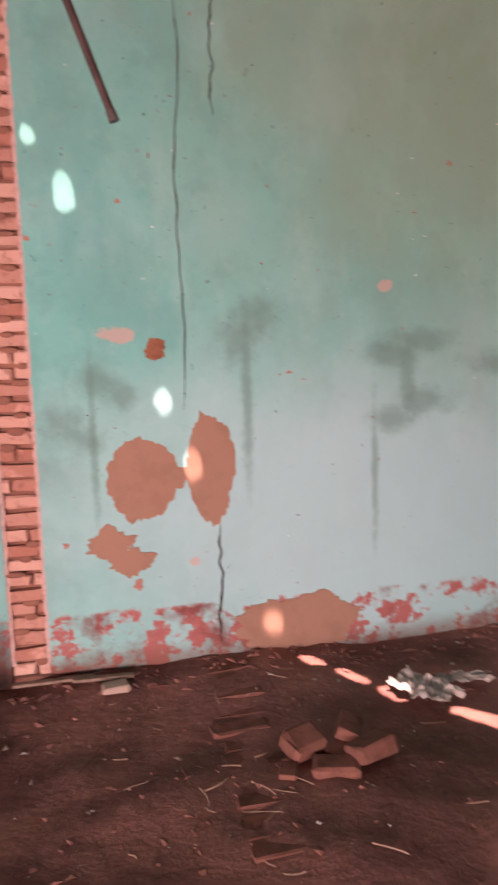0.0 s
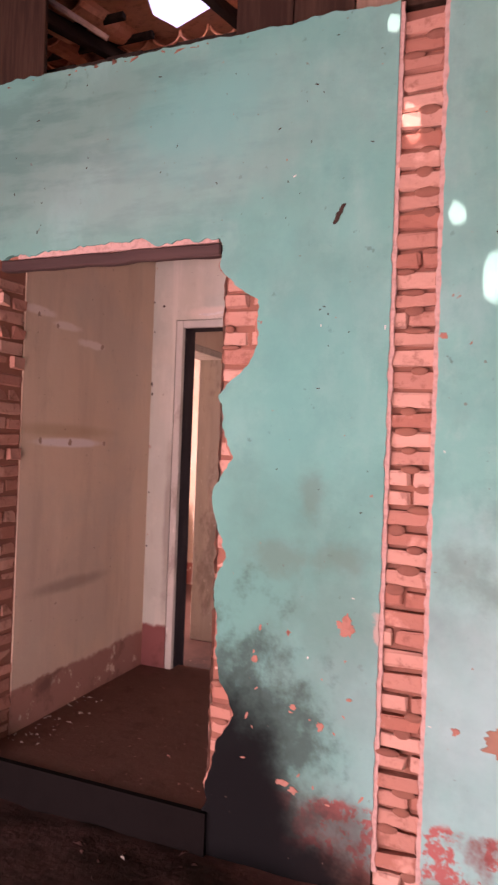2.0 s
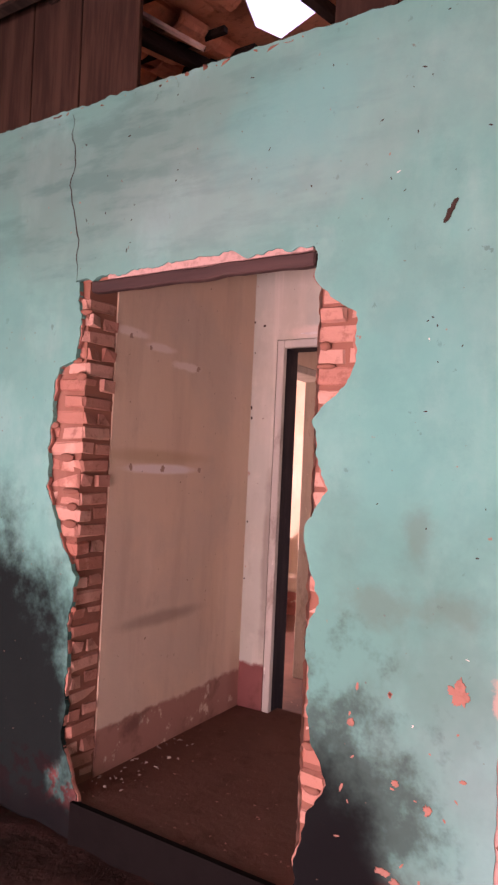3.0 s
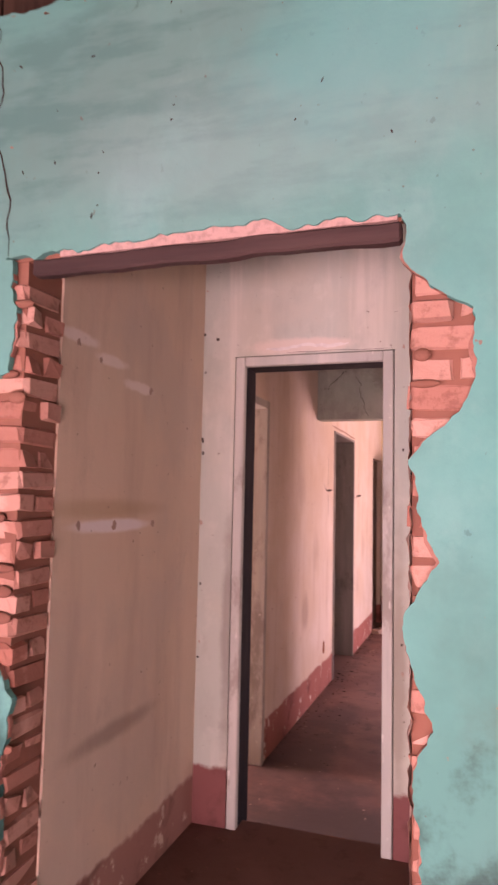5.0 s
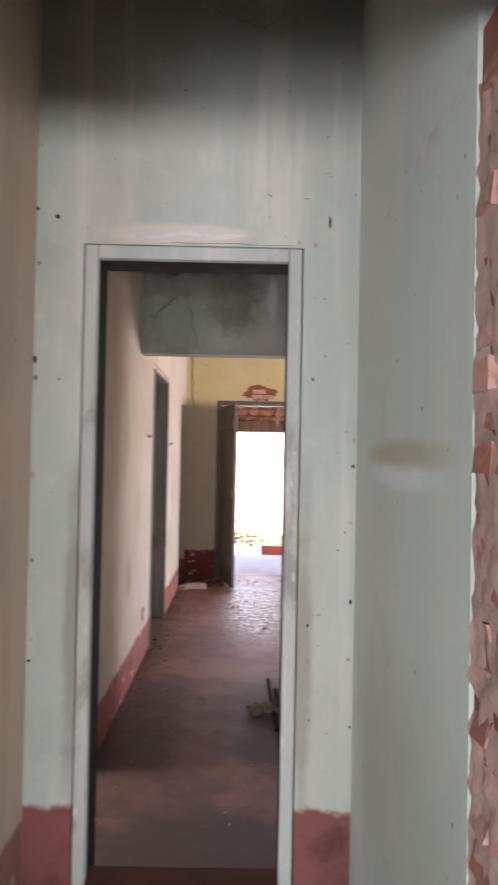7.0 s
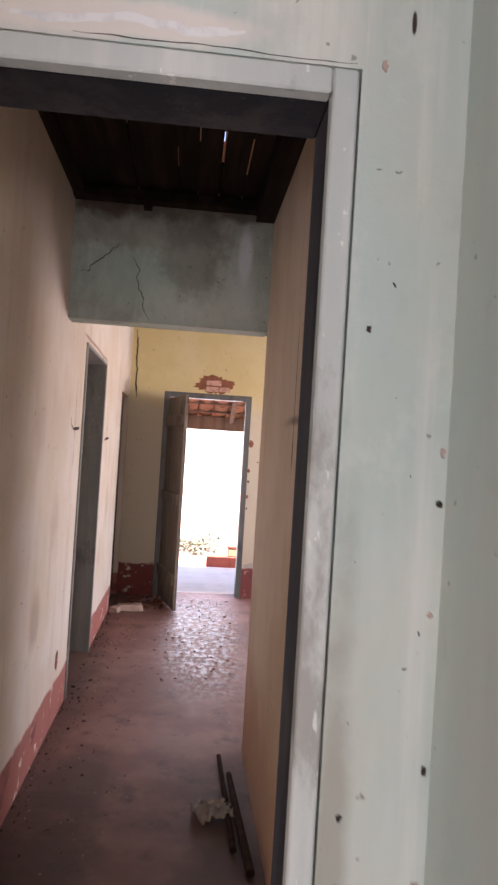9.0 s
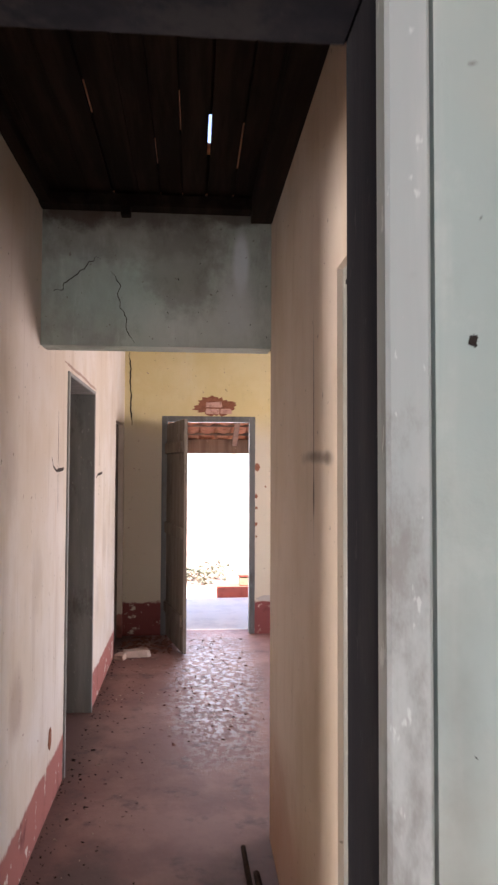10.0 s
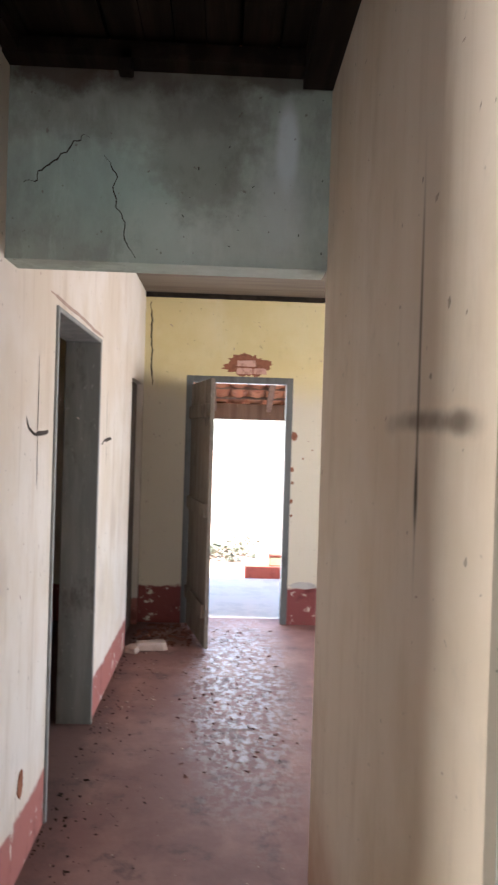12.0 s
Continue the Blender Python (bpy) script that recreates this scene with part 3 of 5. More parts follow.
PALEPINK = flat("pale_pink_plaster", (0.50, 0.34, 0.31), 0.95, 0.35, 40.0)
PINK = flat("pink_broken_plaster", (0.38, 0.19, 0.15), 0.95, 0.3, 25.0)
for lo_edge, hi_edge, top in ((lambda z: -0.514, lambda z: -0.493 + 0.008 * noise.noise((z * 24, 2, 5)), 153), (lambda z: -0.36 + 0.008 * noise.noise((z * 24, 8, 5)), lambda z: -0.338, 153),
                              (lambda z: right_edge(z) - max(-0.004, 0.022 * noise.noise((z * 9, 5, 5)) + 0.001), lambda z: right_edge(z) + 0.006, 113), (lambda z: left_edge(z) - 0.006, lambda z: left_edge(z) + max(-0.004, 0.022 * noise.noise((z * 9, 1, 5)) + 0.001), 113)):
    bm = bmesh.new()
    strip_sheet(bm, [0.1 + k * (top * 0.02 - 0.12) / 150 for k in range(151)], lo_edge, hi_edge, W + 0.005, W + 0.021)
    part("plaster_edge", bm, PALEPINK if top == 153 else PINK, wall_teal, "broken pinkish edge of the plaster")
part("chipped_edge", box((-2.1, W + 0.007, 2.277), (-1.16, W + 0.0235, 2.36)), PALEPINK, wall_teal, "pink broken plaster over the lintel")
bm = box((-2.19, W + 0.003, 2.226), (-1.15, 3.035, 2.274), 0.006)
bmesh.ops.subdivide_edges(bm, edges=[e for e in bm.edges if abs(e.verts[0].co.x - e.verts[1].co.x) > 0.5], cuts=24)
for v in bm.verts:
    v.co.z += 0.006 * noise.noise((v.co.x * 7, v.co.y * 4, 1)) + 0.004 * noise.noise((v.co.x * 22, v.co.y * 9, 5))
lintel = part("trim_lintel", bm, LINTELWOOD, None, "purple-brown timber lintel over the broken doorway", "structure", "lintel")

room_walls = [
    # both low breaches are unseen, added so light enters near the floor
    wall("wall_room_west", "y", -3.55, -0.2, -2.6, WB, 0, 3.6, TEAL, "teal limewashed side wall, unseen, with a low breach added for light", [(-1.6, 0.2, 0.0, 1.0)]),
    wall("wall_room_east", "y", 3.2, 0.2, -2.6, WB, 0, 3.6, TEAL, "teal limewashed side wall"),
    wall("wall_room_south", "x", -2.4, -0.2, -3.55, 3.2, 0, 3.6, TEAL, "teal limewashed wall, unseen, with a wide low breach added for light", [(-2.85, 1.05, 0.0, 0.85)]),
]

# ---- structure: passage, corridor, hall ----
IY, IB = 4.334, 4.50
wall("wall_passage_west", "y", -2.21, -0.12, WB - 0.003, IY, 0.0, 3.155, BEIGE, "stained beige plaster wall with a red skirting band")
wall("wall_passage_east", "y", -1.135, 0.12, WB + 0.002, IY, 0.0, 3.155, SIDEGREEN, "faded grey-green limewashed wall with runs")
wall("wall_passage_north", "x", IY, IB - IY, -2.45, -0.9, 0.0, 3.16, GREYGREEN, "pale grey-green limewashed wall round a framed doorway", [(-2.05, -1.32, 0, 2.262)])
LX, RX = -2.245, -1.18
wall("wall_corridor_west", "y", LX, -0.19, IB, 10.797, -0.05, 3.0, WHITEWALL, "cream limewashed corridor wall with a red skirting band",
     [(4.66, 5.5, -0.05, 2.22), (7.60, 8.6, -0.05, 2.25), (10.02, 10.72, -0.05, 2.15)])
wall("wall_corridor_east", "y", RX, 0.14, IB, 6.9, -0.05, 2.87, CREAMWALL, "ochre-cream limewashed corridor wall with a dark cross mark", [(4.60, 5.42, -0.05, 2.22)])
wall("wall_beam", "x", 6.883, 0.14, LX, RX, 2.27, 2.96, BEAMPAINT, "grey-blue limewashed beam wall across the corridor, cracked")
wall("wall_hall_south", "x", 6.9, 0.14, RX + 0.14, 1.6, -0.05, 3.0, YELLOW, "yellow limewashed wall of the hall")
wall("wall_hall_east", "y", 1.6, 0.2, 6.9, 10.797, -0.05, 3.0, YELLOW, "yellow limewashed wall of the hall with a window opening", [(8.15, 9.65, 0.7, 2.3)])
EY, EB = 10.797, 11.0
wall("wall_hall_north", "x", EY, EB - EY, -5.4, 1.8, -0.05, 3.0, YELLOW, "yellow limewashed wall with a doorway to the porch", [(-1.86, -0.89, -0.05, 2.25)])


def slab(name, lo, hi, material, label, category):
    return part(name, box(lo, hi), material, None, label, "structure", category)


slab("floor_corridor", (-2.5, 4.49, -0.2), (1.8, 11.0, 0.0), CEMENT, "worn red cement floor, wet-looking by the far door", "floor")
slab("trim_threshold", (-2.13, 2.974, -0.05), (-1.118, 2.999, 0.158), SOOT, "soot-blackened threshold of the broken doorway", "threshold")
slab("floor_passage", (-2.225, 3.0, -0.2), (-1.12, 4.44, 0.155), CLOSETFLOOR, "dusty cement floor of the passage, raised above the dirt", "floor")
slab("ceiling_hall", (LX - 0.14, 7.02, 2.985), (1.8, 11.0, 3.05), CEILBOARD, "flat weathered board ceiling of the hall", "ceiling")

slab("trim_cornice", (LX, EY - 0.035, 2.945), (1.6, EY, 2.984), DARKWOOD, "thin dark ceiling batten along the hall wall", "trim")
# uneven dirt floor
bm = bmesh.new()
n = 90
grid = [[bm.verts.new((-3.55 + 6.75 * i / n, -2.4 + 5.42 * j / n, 0)) for j in range(n + 1)] for i in range(n + 1)]
for col in grid:
    for v in col:
        x, y, _ = v.co
        near = max(0, 1 - (2.99 - y) / 0.6)
        v.co.z = 0.0 + 0.035 * noise.noise((x * 1.3, y * 1.3, 0)) + 0.02 * noise.noise((x * 5, y * 5, 3)) + 0.012 * noise.noise((x * 13, y * 13, 7)) + 0.05 * near * max(0, min(1, (x + 0.6) / 0.8))
for i in range(n):
    for j in range(n):
        bm.faces.new([grid[i][j], grid[i + 1][j], grid[i + 1][j + 1], grid[i][j + 1]])
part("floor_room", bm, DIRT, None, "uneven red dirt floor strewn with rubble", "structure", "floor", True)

bm = bmesh.new()
add_box(bm, (-60, 11.0, -0.4), (60, 90, -0.06))
add_box(bm, (-60, -60, -0.4), (60, -2.6, -0.06))
part("ground", bm, GROUND, None, "sunlit bare yard earth", "structure", "ground")
slab("ground_under", (-60, -2.6, -0.5), (60, 11.0, -0.21), GROUND, "bare earth beside the house", "ground")


# ---- frames and doors ----
def door_frame(name, along, at, depth, u0, u1, top, width, material, label, z0=0.0, proud=0.006):
    e = empty(name, label, "door frame", "structure")
    for pname, lo, hi in (("jamb", (u0, z0), (u0 + width, top)), ("jamb", (u1 - width, z0), (u1, top)), ("head", (u0 + width + 0.001, top - width), (u1 - width - 0.001, top))):
        a = (lo[0], at - proud, lo[1]) if along == "x" else (at - proud, lo[0], lo[1])
        b = (hi[0], at + depth, hi[1]) if along == "x" else (at + depth, hi[0], hi[1])
        lo3, hi3 = tuple(min(p, q) for p, q in zip(a, b)), tuple(max(p, q) for p, q in zip(a, b))
        part(pname, box(lo3, hi3, 0.004), material, e)
    return e


f = door_frame("door_frame_passage", "x", IY, 0.03, -2.045, -1.325, 2.258, 0.044, CASING, "chipped grey-painted timber door frame with dark linings", 0.156)
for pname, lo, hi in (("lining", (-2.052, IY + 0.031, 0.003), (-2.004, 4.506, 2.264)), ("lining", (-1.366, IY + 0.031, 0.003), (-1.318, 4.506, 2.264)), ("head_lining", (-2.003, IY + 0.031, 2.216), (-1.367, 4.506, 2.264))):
    part(pname, box(lo, hi, 0.003), LININGDARK, f, "dark timber lining with the reveal's shade in its colour")
door_frame("door_frame_corridor_west", "y", LX + 0.006, -0.2, 4.66, 5.5, 2.22, 0.05, FRAMEPAINT, "grey-painted timber door frame", 0.001, -0.006)
door_frame("door_frame_bedroom", "y", LX + 0.006, -0.2, 7.58, 8.62, 2.25, 0.024, FRAMEMID, "dark grey timber door frame", 0.001, -0.006)
door_frame("door_frame_corridor_east", "y", RX, 0.15, 4.60, 5.42, 2.22, 0.04, FRAMEPAINT, "grey-painted timber door frame", 0.001, -0.014)
# thin near-black slab added for the shade under the frame head
part("soffit", box((RX + 0.013, 4.642, 2.168), (RX + 0.149, 5.378, 2.1785)), LININGDARK, bpy.data.objects["door_frame_corridor_east"], "underside of the frame head, its shade put into the colour")
door_frame("door_frame_porch", "x", EY, 0.1, -1.86, -0.89, 2.25, 0.06, FRAMEDARK, "worn grey timber door frame of the outer door", 0.001)

# closed recessed door in the hall's west wall
d = empty("closed_door", "closed grey-brown plank door in the corner of the hall", "door", "structure")
for k in range(4):
    part("plank", box((LX - 0.09, 10.022 + k * 0.1745, 0.004), (LX - 0.05, 10.022 + k * 0.1745 + 0.172, 2.148), 0.004), LEAFWOOD, d)

# open leaf of the porch door
leaf = empty("open_door", "weathered grey-brown plank door standing open into the hall", "door")
for k in range(5):
    part("plank", box((k * 0.158, -0.018, 0.012), (k * 0.158 + 0.156, 0.018, 2.16), 0.004), LEAFWOOD, leaf)
for z in (0.25, 1.05, 1.85):
    part("ledge", box((0.02, -0.042, z), (0.77, -0.019, z + 0.11), 0.004), LEAFWOOD, leaf)
for z in (0.32, 1.95):
    part("hinge", box((-0.02, 0.019, z), (0.16, 0.025, z + 0.035)), IRON, leaf, "rusty strap hinge")
leaf.matrix_world = pose(-1.79, 10.77, 0.004, 0, 0, math.degrees(math.atan2(-0.79, 0.19)))

# ---- ceilings and roofs ----
bm = bmesh.new()
random.seed(5)
joints = [-2.34, -2.17, -2.03, -1.915, -1.80, -1.70, -1.60, -1.49, -1.365, -1.24, -1.04]
gaps = {-1.49: (0.013, 6.15, 6.5), -1.365: (0.010, 6.2, 6.62), -1.915: (0.012, 5.9, 6.2), -1.70: (0.006, 6.35, 6.6), -1.60: (0.005, 6.0, 6.3)}
for a, b in zip(joints, joints[1:]):
    z = 2.965 + random.uniform(0, 0.008)
    g = gaps.get(a, (0.003,))[0] / 2, gaps.get(b, (0.003,))[0] / 2
    add_box(bm, (a + g[0], IB, z), (b - g[1], 6.87, z + 0.022))
for a in joints:
    w, y0, y1 = gaps.get(a, (0, 6.86, 6.87))
    add_box(bm, (a - 0.03, IB, 2.996), (a + 0.03, y0, 3.01))
    add_box(bm, (a - 0.03, y1, 2.996), (a + 0.03, 6.87, 3.01))
add_box(bm, (RX - 0.10, IB, 2.862), (RX + 0.14, 6.87, 2.962))
add_box(bm, (LX - 0.02, IB, 2.91), (LX + 0.05, 6.87, 2.962))
add_box(bm, (LX, 6.80, 2.90), (RX - 0.1, 6.88, 2.955))
add_box(bm, (-1.88, 6.80, 2.86), (-1.835, 6.85, 2.93), 0.004)
for y in (5.0, 5.9):
    add_box(bm, (LX - 0.1, y, 3.0), (RX + 0.2, y + 0.07, 3.08))
ceiling_corridor = part("ceiling_corridor", bm, DARKWOOD, None, "dark gappy timber plank ceiling on beams", "structure", "ceiling")

bm = bmesh.new()
for k in range(8):
    add_box(bm, (-2.34 + k * 0.172, 3.192, 3.16 + 0.006 * (k % 2)), (-2.34 + k * 0.172 + 0.176, 4.49, 3.19 + 0.006 * (k % 2)))
add_box(bm, (-2.21, 3.7, 3.09), (-1.135, 3.77, 3.16))
part("ceiling_passage", bm, DARKWOOD, None, "dark gappy plank ceiling of the passage", "structure", "ceiling")


def sheet_with_holes(name, corners, holes, material, label):
    bm = bmesh.new()
    edges = []
    for loop in (corners, *holes):
        vs = [bm.verts.new(p) for p in loop]
        edges += [bm.edges.new((a, b)) for a, b in zip(vs, vs[1:] + vs[:1])]
    bmesh.ops.triangle_fill(bm, use_beauty=True, edges=edges, normal=(0, 0, 1))
    return part(name, bm, material, None, label, "structure", "roof")


# a row of slipped tiles lets sunlight in along one line
RZ = 3.62
holes = []
random.seed(8)


def roof_hole(x, y, rx, ry, turn=0.0):
    ring = []
    for k in range(10):
        a = 2 * math.pi * k / 10
        r = random.uniform(0.85, 1.1)
        dx, dy = rx * r * math.cos(a), ry * r * math.sin(a)
        ring.append((x + dx * math.cos(turn) - dy * math.sin(turn), y + dx * math.sin(turn) + dy * math.cos(turn), RZ))
    holes.append(ring)


def over(x, y, z):
    """Where a sunbeam that ends at a place comes through the roof."""
    p = Vector((x, y, z)) + SUN_WAY * ((RZ - z) / SUN_WAY.z)
    return p.x, p.y


K = -SUN_WAY.y / SUN_WAY.z
for x, z, rx, rz in ((-0.53, 2.97, 0.024, 0.035), (-0.465, 2.66, 0.034, 0.07), (-0.30, 2.30, 0.03, 0.04), (-0.175, 2.08, 0.045, 0.085), (0.19, 1.22, 0.038, 0.055), (0.305, 0.93, 0.043, 0.075), (0.65, 0.17, 0.05, 0.06)):
    roof_hole(*over(x, W, z), rx, rz * K)
for x, y, rx, ry in ((0.80, 2.86, 0.07, 0.035), (0.93, 2.70, 0.085, 0.035), (1.06, 2.54, 0.075, 0.04), (1.36, 2.26, 0.2, 0.045), (1.75, 1.9, 0.2, 0.05)):
    roof_hole(*over(x, y, 0.03), rx, ry, -0.86)
sheet_with_holes("roof_room", [(-4.4, -2.6, RZ), (3.4, -2.6, RZ), (3.4, 2.98, RZ), (-4.4, 2.98, RZ)], holes, DARKTILE, "clay tile roof over the room with slipped tiles, unseen and darkened to cut bounced light")


# ---- the other rooms, seen through openings ----
wall("wall_west_outer", "y", -5.2, -0.2, WB, 11.0, -0.05, 3.0, BEIGE, "plastered outer wall with a window opening", [(4.8, 6.0, 0.95, 2.2)])
wall("wall_east_outer", "y", 1.6, 0.2, WB, 6.9, -0.05, 3.0, SIDEGREEN, "plastered outer wall with a window opening", [(5.0, 6.2, 0.9, 2.1)])
wall("wall_left_room_north", "x", 7.3, 0.14, -5.2, LX - 0.192, -0.05, 3.0, WHITEWALL, "bright cream limewashed partition")
wall("wall_left_room_south", "x", 3.4, 0.14, -5.2, -2.33, -0.05, 3.0, BEIGE, "beige plaster partition")
wall("wall_right_room_south", "x", 3.4, 0.14, -1.0, 1.6, -0.05, 3.0, SIDEGREEN, "grey-green limewashed partition")
wall("wall_right_room_north", "x", 6.72, 0.14, RX + 0.14, 1.6, -0.05, 3.0, GREYGREEN, "pale grey-green limewashed partition with a red band")
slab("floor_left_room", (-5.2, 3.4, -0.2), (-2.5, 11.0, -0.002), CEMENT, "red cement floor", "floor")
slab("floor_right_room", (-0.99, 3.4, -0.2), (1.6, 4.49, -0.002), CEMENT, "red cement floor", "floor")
slab("ceiling_left_room", (-5.2, 3.4, 3.0), (-2.39, 11.0, 3.05), CEILBOARD, "board ceiling", "ceiling")
slab("ceiling_right_room", (-1.0, 3.4, 3.0), (1.6, 7.0, 3.05), CEILBOARD, "board ceiling", "ceiling")

# house roof with one missing tile; second, unseen hole added to light the loft
sky_hole = [(-2.05, 3.82, 0), (-1.76, 3.92, 0), (-1.79, 4.22, 0), (-2.17, 4.42, 0), (-2.2, 4.18, 0)]
roof_z = lambda y: 3.75 + 0.24 * (y - 2.9)
sheet_with_holes("roof_house", [(-5.6, 2.9, roof_z(2.9)), (3.6, 2.9, roof_z(2.9)), (3.6, 6.5, roof_z(6.5)), (-5.6, 6.5, roof_z(6.5))],
                 [[(x, y, roof_z(y)) for x, y, _ in sky_hole]] + [[(x, y, roof_z(y)) for x, y in ((0.2, 4.4), (0.9, 4.4), (0.95, 5.2), (0.2, 5.1))]], TILE, "clay tile roof with a missing tile and an added hole out of view")
back_z = lambda y: roof_z(6.5) + (3.25 - roof_z(6.5)) * (y - 6.5) / 4.7
slits = [[(x + dx, y, back_z(y)) for dx, y in ((-w, a), (w, a), (w, b), (-w, b))] for x, w, a, b in ((-1.49, 0.05, 7.3, 7.75), (-1.47, 0.04, 8.0, 8.5), (-1.33, 0.04, 7.5, 8.1), (-1.62, 0.02, 7.6, 7.8), (-1.95, 0.03, 7.4, 7.7))]
sheet_with_holes("roof_back", [(-5.6, 6.5, roof_z(6.5)), (3.6, 6.5, roof_z(6.5)), (3.6, 11.2, 3.25), (-5.6, 11.2, 3.25)], slits, TILE, "clay tile roof, back slope, with slipped tiles")
bm = bmesh.new()
for x in (-5.4, 3.4):
    vs = [bm.verts.new(p) for p in ((x, 2.98, 2.95), (x, 11.2, 2.95), (x, 11.2, 3.25), (x, 6.5, 4.7), (x, 2.98, 3.8))]
    bm.faces.new(vs)
part("wall_gables", bm, OUTWALL, None, "rendered gable ends of the house", "structure", "wall")
slab("wall_over_room", (-4.4, 2.93, 3.60), (-2.3, 2.98, 3.78), DARKWOOD, "dark timber purlin", "beam")


# ---- boards and timbers above the teal wall ----
def board(name, x0, x1, z0, z1, y, material, label, tilt=0.0):
    bm = bmesh.new()
    add_box(bm, (0, -0.012, 0), (x1 - x0, 0.012, z1 - z0), 0.003)
    ob = part(name, bm, material, None, label, "", "board")
    ob.matrix_world = pose(x0, y, z0, 0, tilt, 0)
    ob["group"] = "boards standing on the wall"
    return ob


board("wall_board", -1.155, -0.925, 3.05, 3.82, 3.09, BOARDWOOD, "dark brown upright board standing on the wall top")
board("wall_board", -0.92, -0.69, 3.05, 3.82, 3.09, BOARDWOOD, "dark brown upright board standing on the wall top")
board("wall_board", -0.685, -0.52, 3.05, 3.82, 3.09, PALEWOOD, "pale weathered board standing on the wall top", 0.8)
for x0, x1 in ((-0.515, -0.12), (-0.115, 0.25), (0.255, 0.62), (0.63, 1.0), (1.01, 1.4), (1.41, 1.8), (1.81, 2.2), (2.21, 2.6), (2.61, 3.0)):
    board("wall_board", x0, x1, 3.05, 3.82, 3.09, BOARDWOOD, "rough brown board standing on the wall top")
for x0, x1 in ((-2.40, -2.06), (-2.72, -2.41), (-3.06, -2.73), (-3.5, -3.07)):
    board("wall_board", x0, x1, 3.05, 3.85, 3.08, BOARDWOOD, "dark brown upright board standing on the wall top", -1.0)
batten = part("batten", box((-0.51, 3.03, 3.045), (1.2, 3.07, 3.08), 0.004), BOARDWOOD, None, "rough brown batten lying along the wall top", "", "batten")


def rod(name, a, b, r0, r1, material, label, category, sides=8, parent=None):
    bm = bmesh.new()
    a, b = Vector(a), Vector(b)
    bmesh.ops.create_cone(bm, cap_ends=True, segments=sides, radius1=r0, radius2=r1, depth=(b - a).length)
    turn = (b - a).to_track_quat("Z", "Y").to_matrix().to_4x4()
    bmesh.ops.transform(bm, matrix=Matrix.Translation((a + b) / 2) @ turn, verts=bm.verts)
    return part(name, bm, material, parent, label, "", category)


for k, x in enumerate((-2.62, -1.71, -1.25)):
    bm = box((x, 3.05, 0), (x + 0.06, 6.4, 0.08), 0.004)
    for v in bm.verts:
        v.co.z += roof_z(v.co.y) - 0.15
    part("rafter", bm, DARKWOOD, None, "dark timber rafter under the roof tiles", "structure", "rafter")
for y in (3.24, 3.42, 3.98, 4.3):
    part("roof_batten", box((-3.4, y, roof_z(y) - 0.066), (-0.6 if y < 3.9 else -2.28, y + 0.04, roof_z(y) - 0.03), 0.003), DARKWOOD, None, "thin dark timber roof batten", "structure", "batten")
rod("broken_batten", (-2.22, 3.25, 3.58), (-1.98, 3.42, 3.44), 0.016, 0.014, PALEWOOD, "broken reddish batten stub hanging under the tiles", "batten", 6)


def tile_mesh(length=0.42, r0=0.105, r1=0.085, up=False):
    """A half-round tapered clay tile with thickness."""
    bm = bmesh.new()
    rows = []
    for y, r in ((0, r0), (length, r1)):
        for rr in (r, r - 0.014):
            rows.append([bm.verts.new((rr * math.cos(math.pi * k / 8), y, (1 if up else -1) * rr * 0.75 * math.sin(math.pi * k / 8))) for k in range(9)])
    a, b, c, d = rows
    for k in range(8):
        bm.faces.new([a[k], a[k + 1], c[k + 1], c[k]])
        bm.faces.new([b[k], d[k], d[k + 1], b[k + 1]])
        bm.faces.new([a[k], b[k], b[k + 1], a[k + 1]])
        bm.faces.new([c[k], c[k + 1], d[k + 1], d[k]])
    for k in (0, 8):
        bm.faces.new([a[k], c[k], d[k], b[k]])
    me = bpy.data.meshes.new("roof_tile")
    bmesh.ops.recalc_face_normals(bm, faces=bm.faces)
    bm.to_mesh(me)
    bm.free()
    me.materials.append(TILE)
    return me


TILE_MESH = tile_mesh()


def tiles(parent, xs, ys, zfun, slope, skip=lambda x, y: False, jitter=1.0):
    for y in ys:
        for x in xs:
            if skip(x, y):
                continue
            ob = new("roof_tile", TILE_MESH)
            ob.parent = parent
            ob.matrix_local = pose(x + random.uniform(-0.012, 0.012) * jitter, y, zfun(y) + random.uniform(-0.006, 0.006), slope + random.uniform(-2, 2) * jitter, random.uniform(-4, 4) * jitter, random.uniform(-3, 3) * jitter)


random.seed(21)
tile_field = empty("roof_tile_field", "red clay half-round tiles lying under the roof", "roof", "structure")
tiles(tile_field, [-3.3 + 0.205 * k for k in range(13)], [3.0 + 0.36 * k for k in range(6)], lambda y: roof_z(y) - 0.012, 13.5,
      lambda x, y: -2.32 < x < -1.66 and 3.45 < y < 4.4, 1.6)

# ---- porch and yard ----
slab("floor_porch", (-5.4, 11.0, -0.3), (1.8, 12.95, -0.03), PALECEMENT, "pale cement porch floor", "floor")
porch_z = lambda y: 2.52 - 0.45 * (y - 11.0)
bm = bmesh.new()
vs = [bm.verts.new((x, y, porch_z(y) + 0.11)) for x, y in ((-5.4, 11.0), (1.8, 11.0), (1.8, 12.25), (-5.4, 12.25))]
bm.faces.new(vs)
roof_porch = part("roof_porch", bm, TILE, None, "clay tile porch roof", "structure", "roof")
tiles(roof_porch, [-2.5 + 0.19 * k for k in range(12)], [11.02 + 0.2 * k for k in range(5)], lambda y: porch_z(y) + 0.09, -24.2, jitter=0.8)
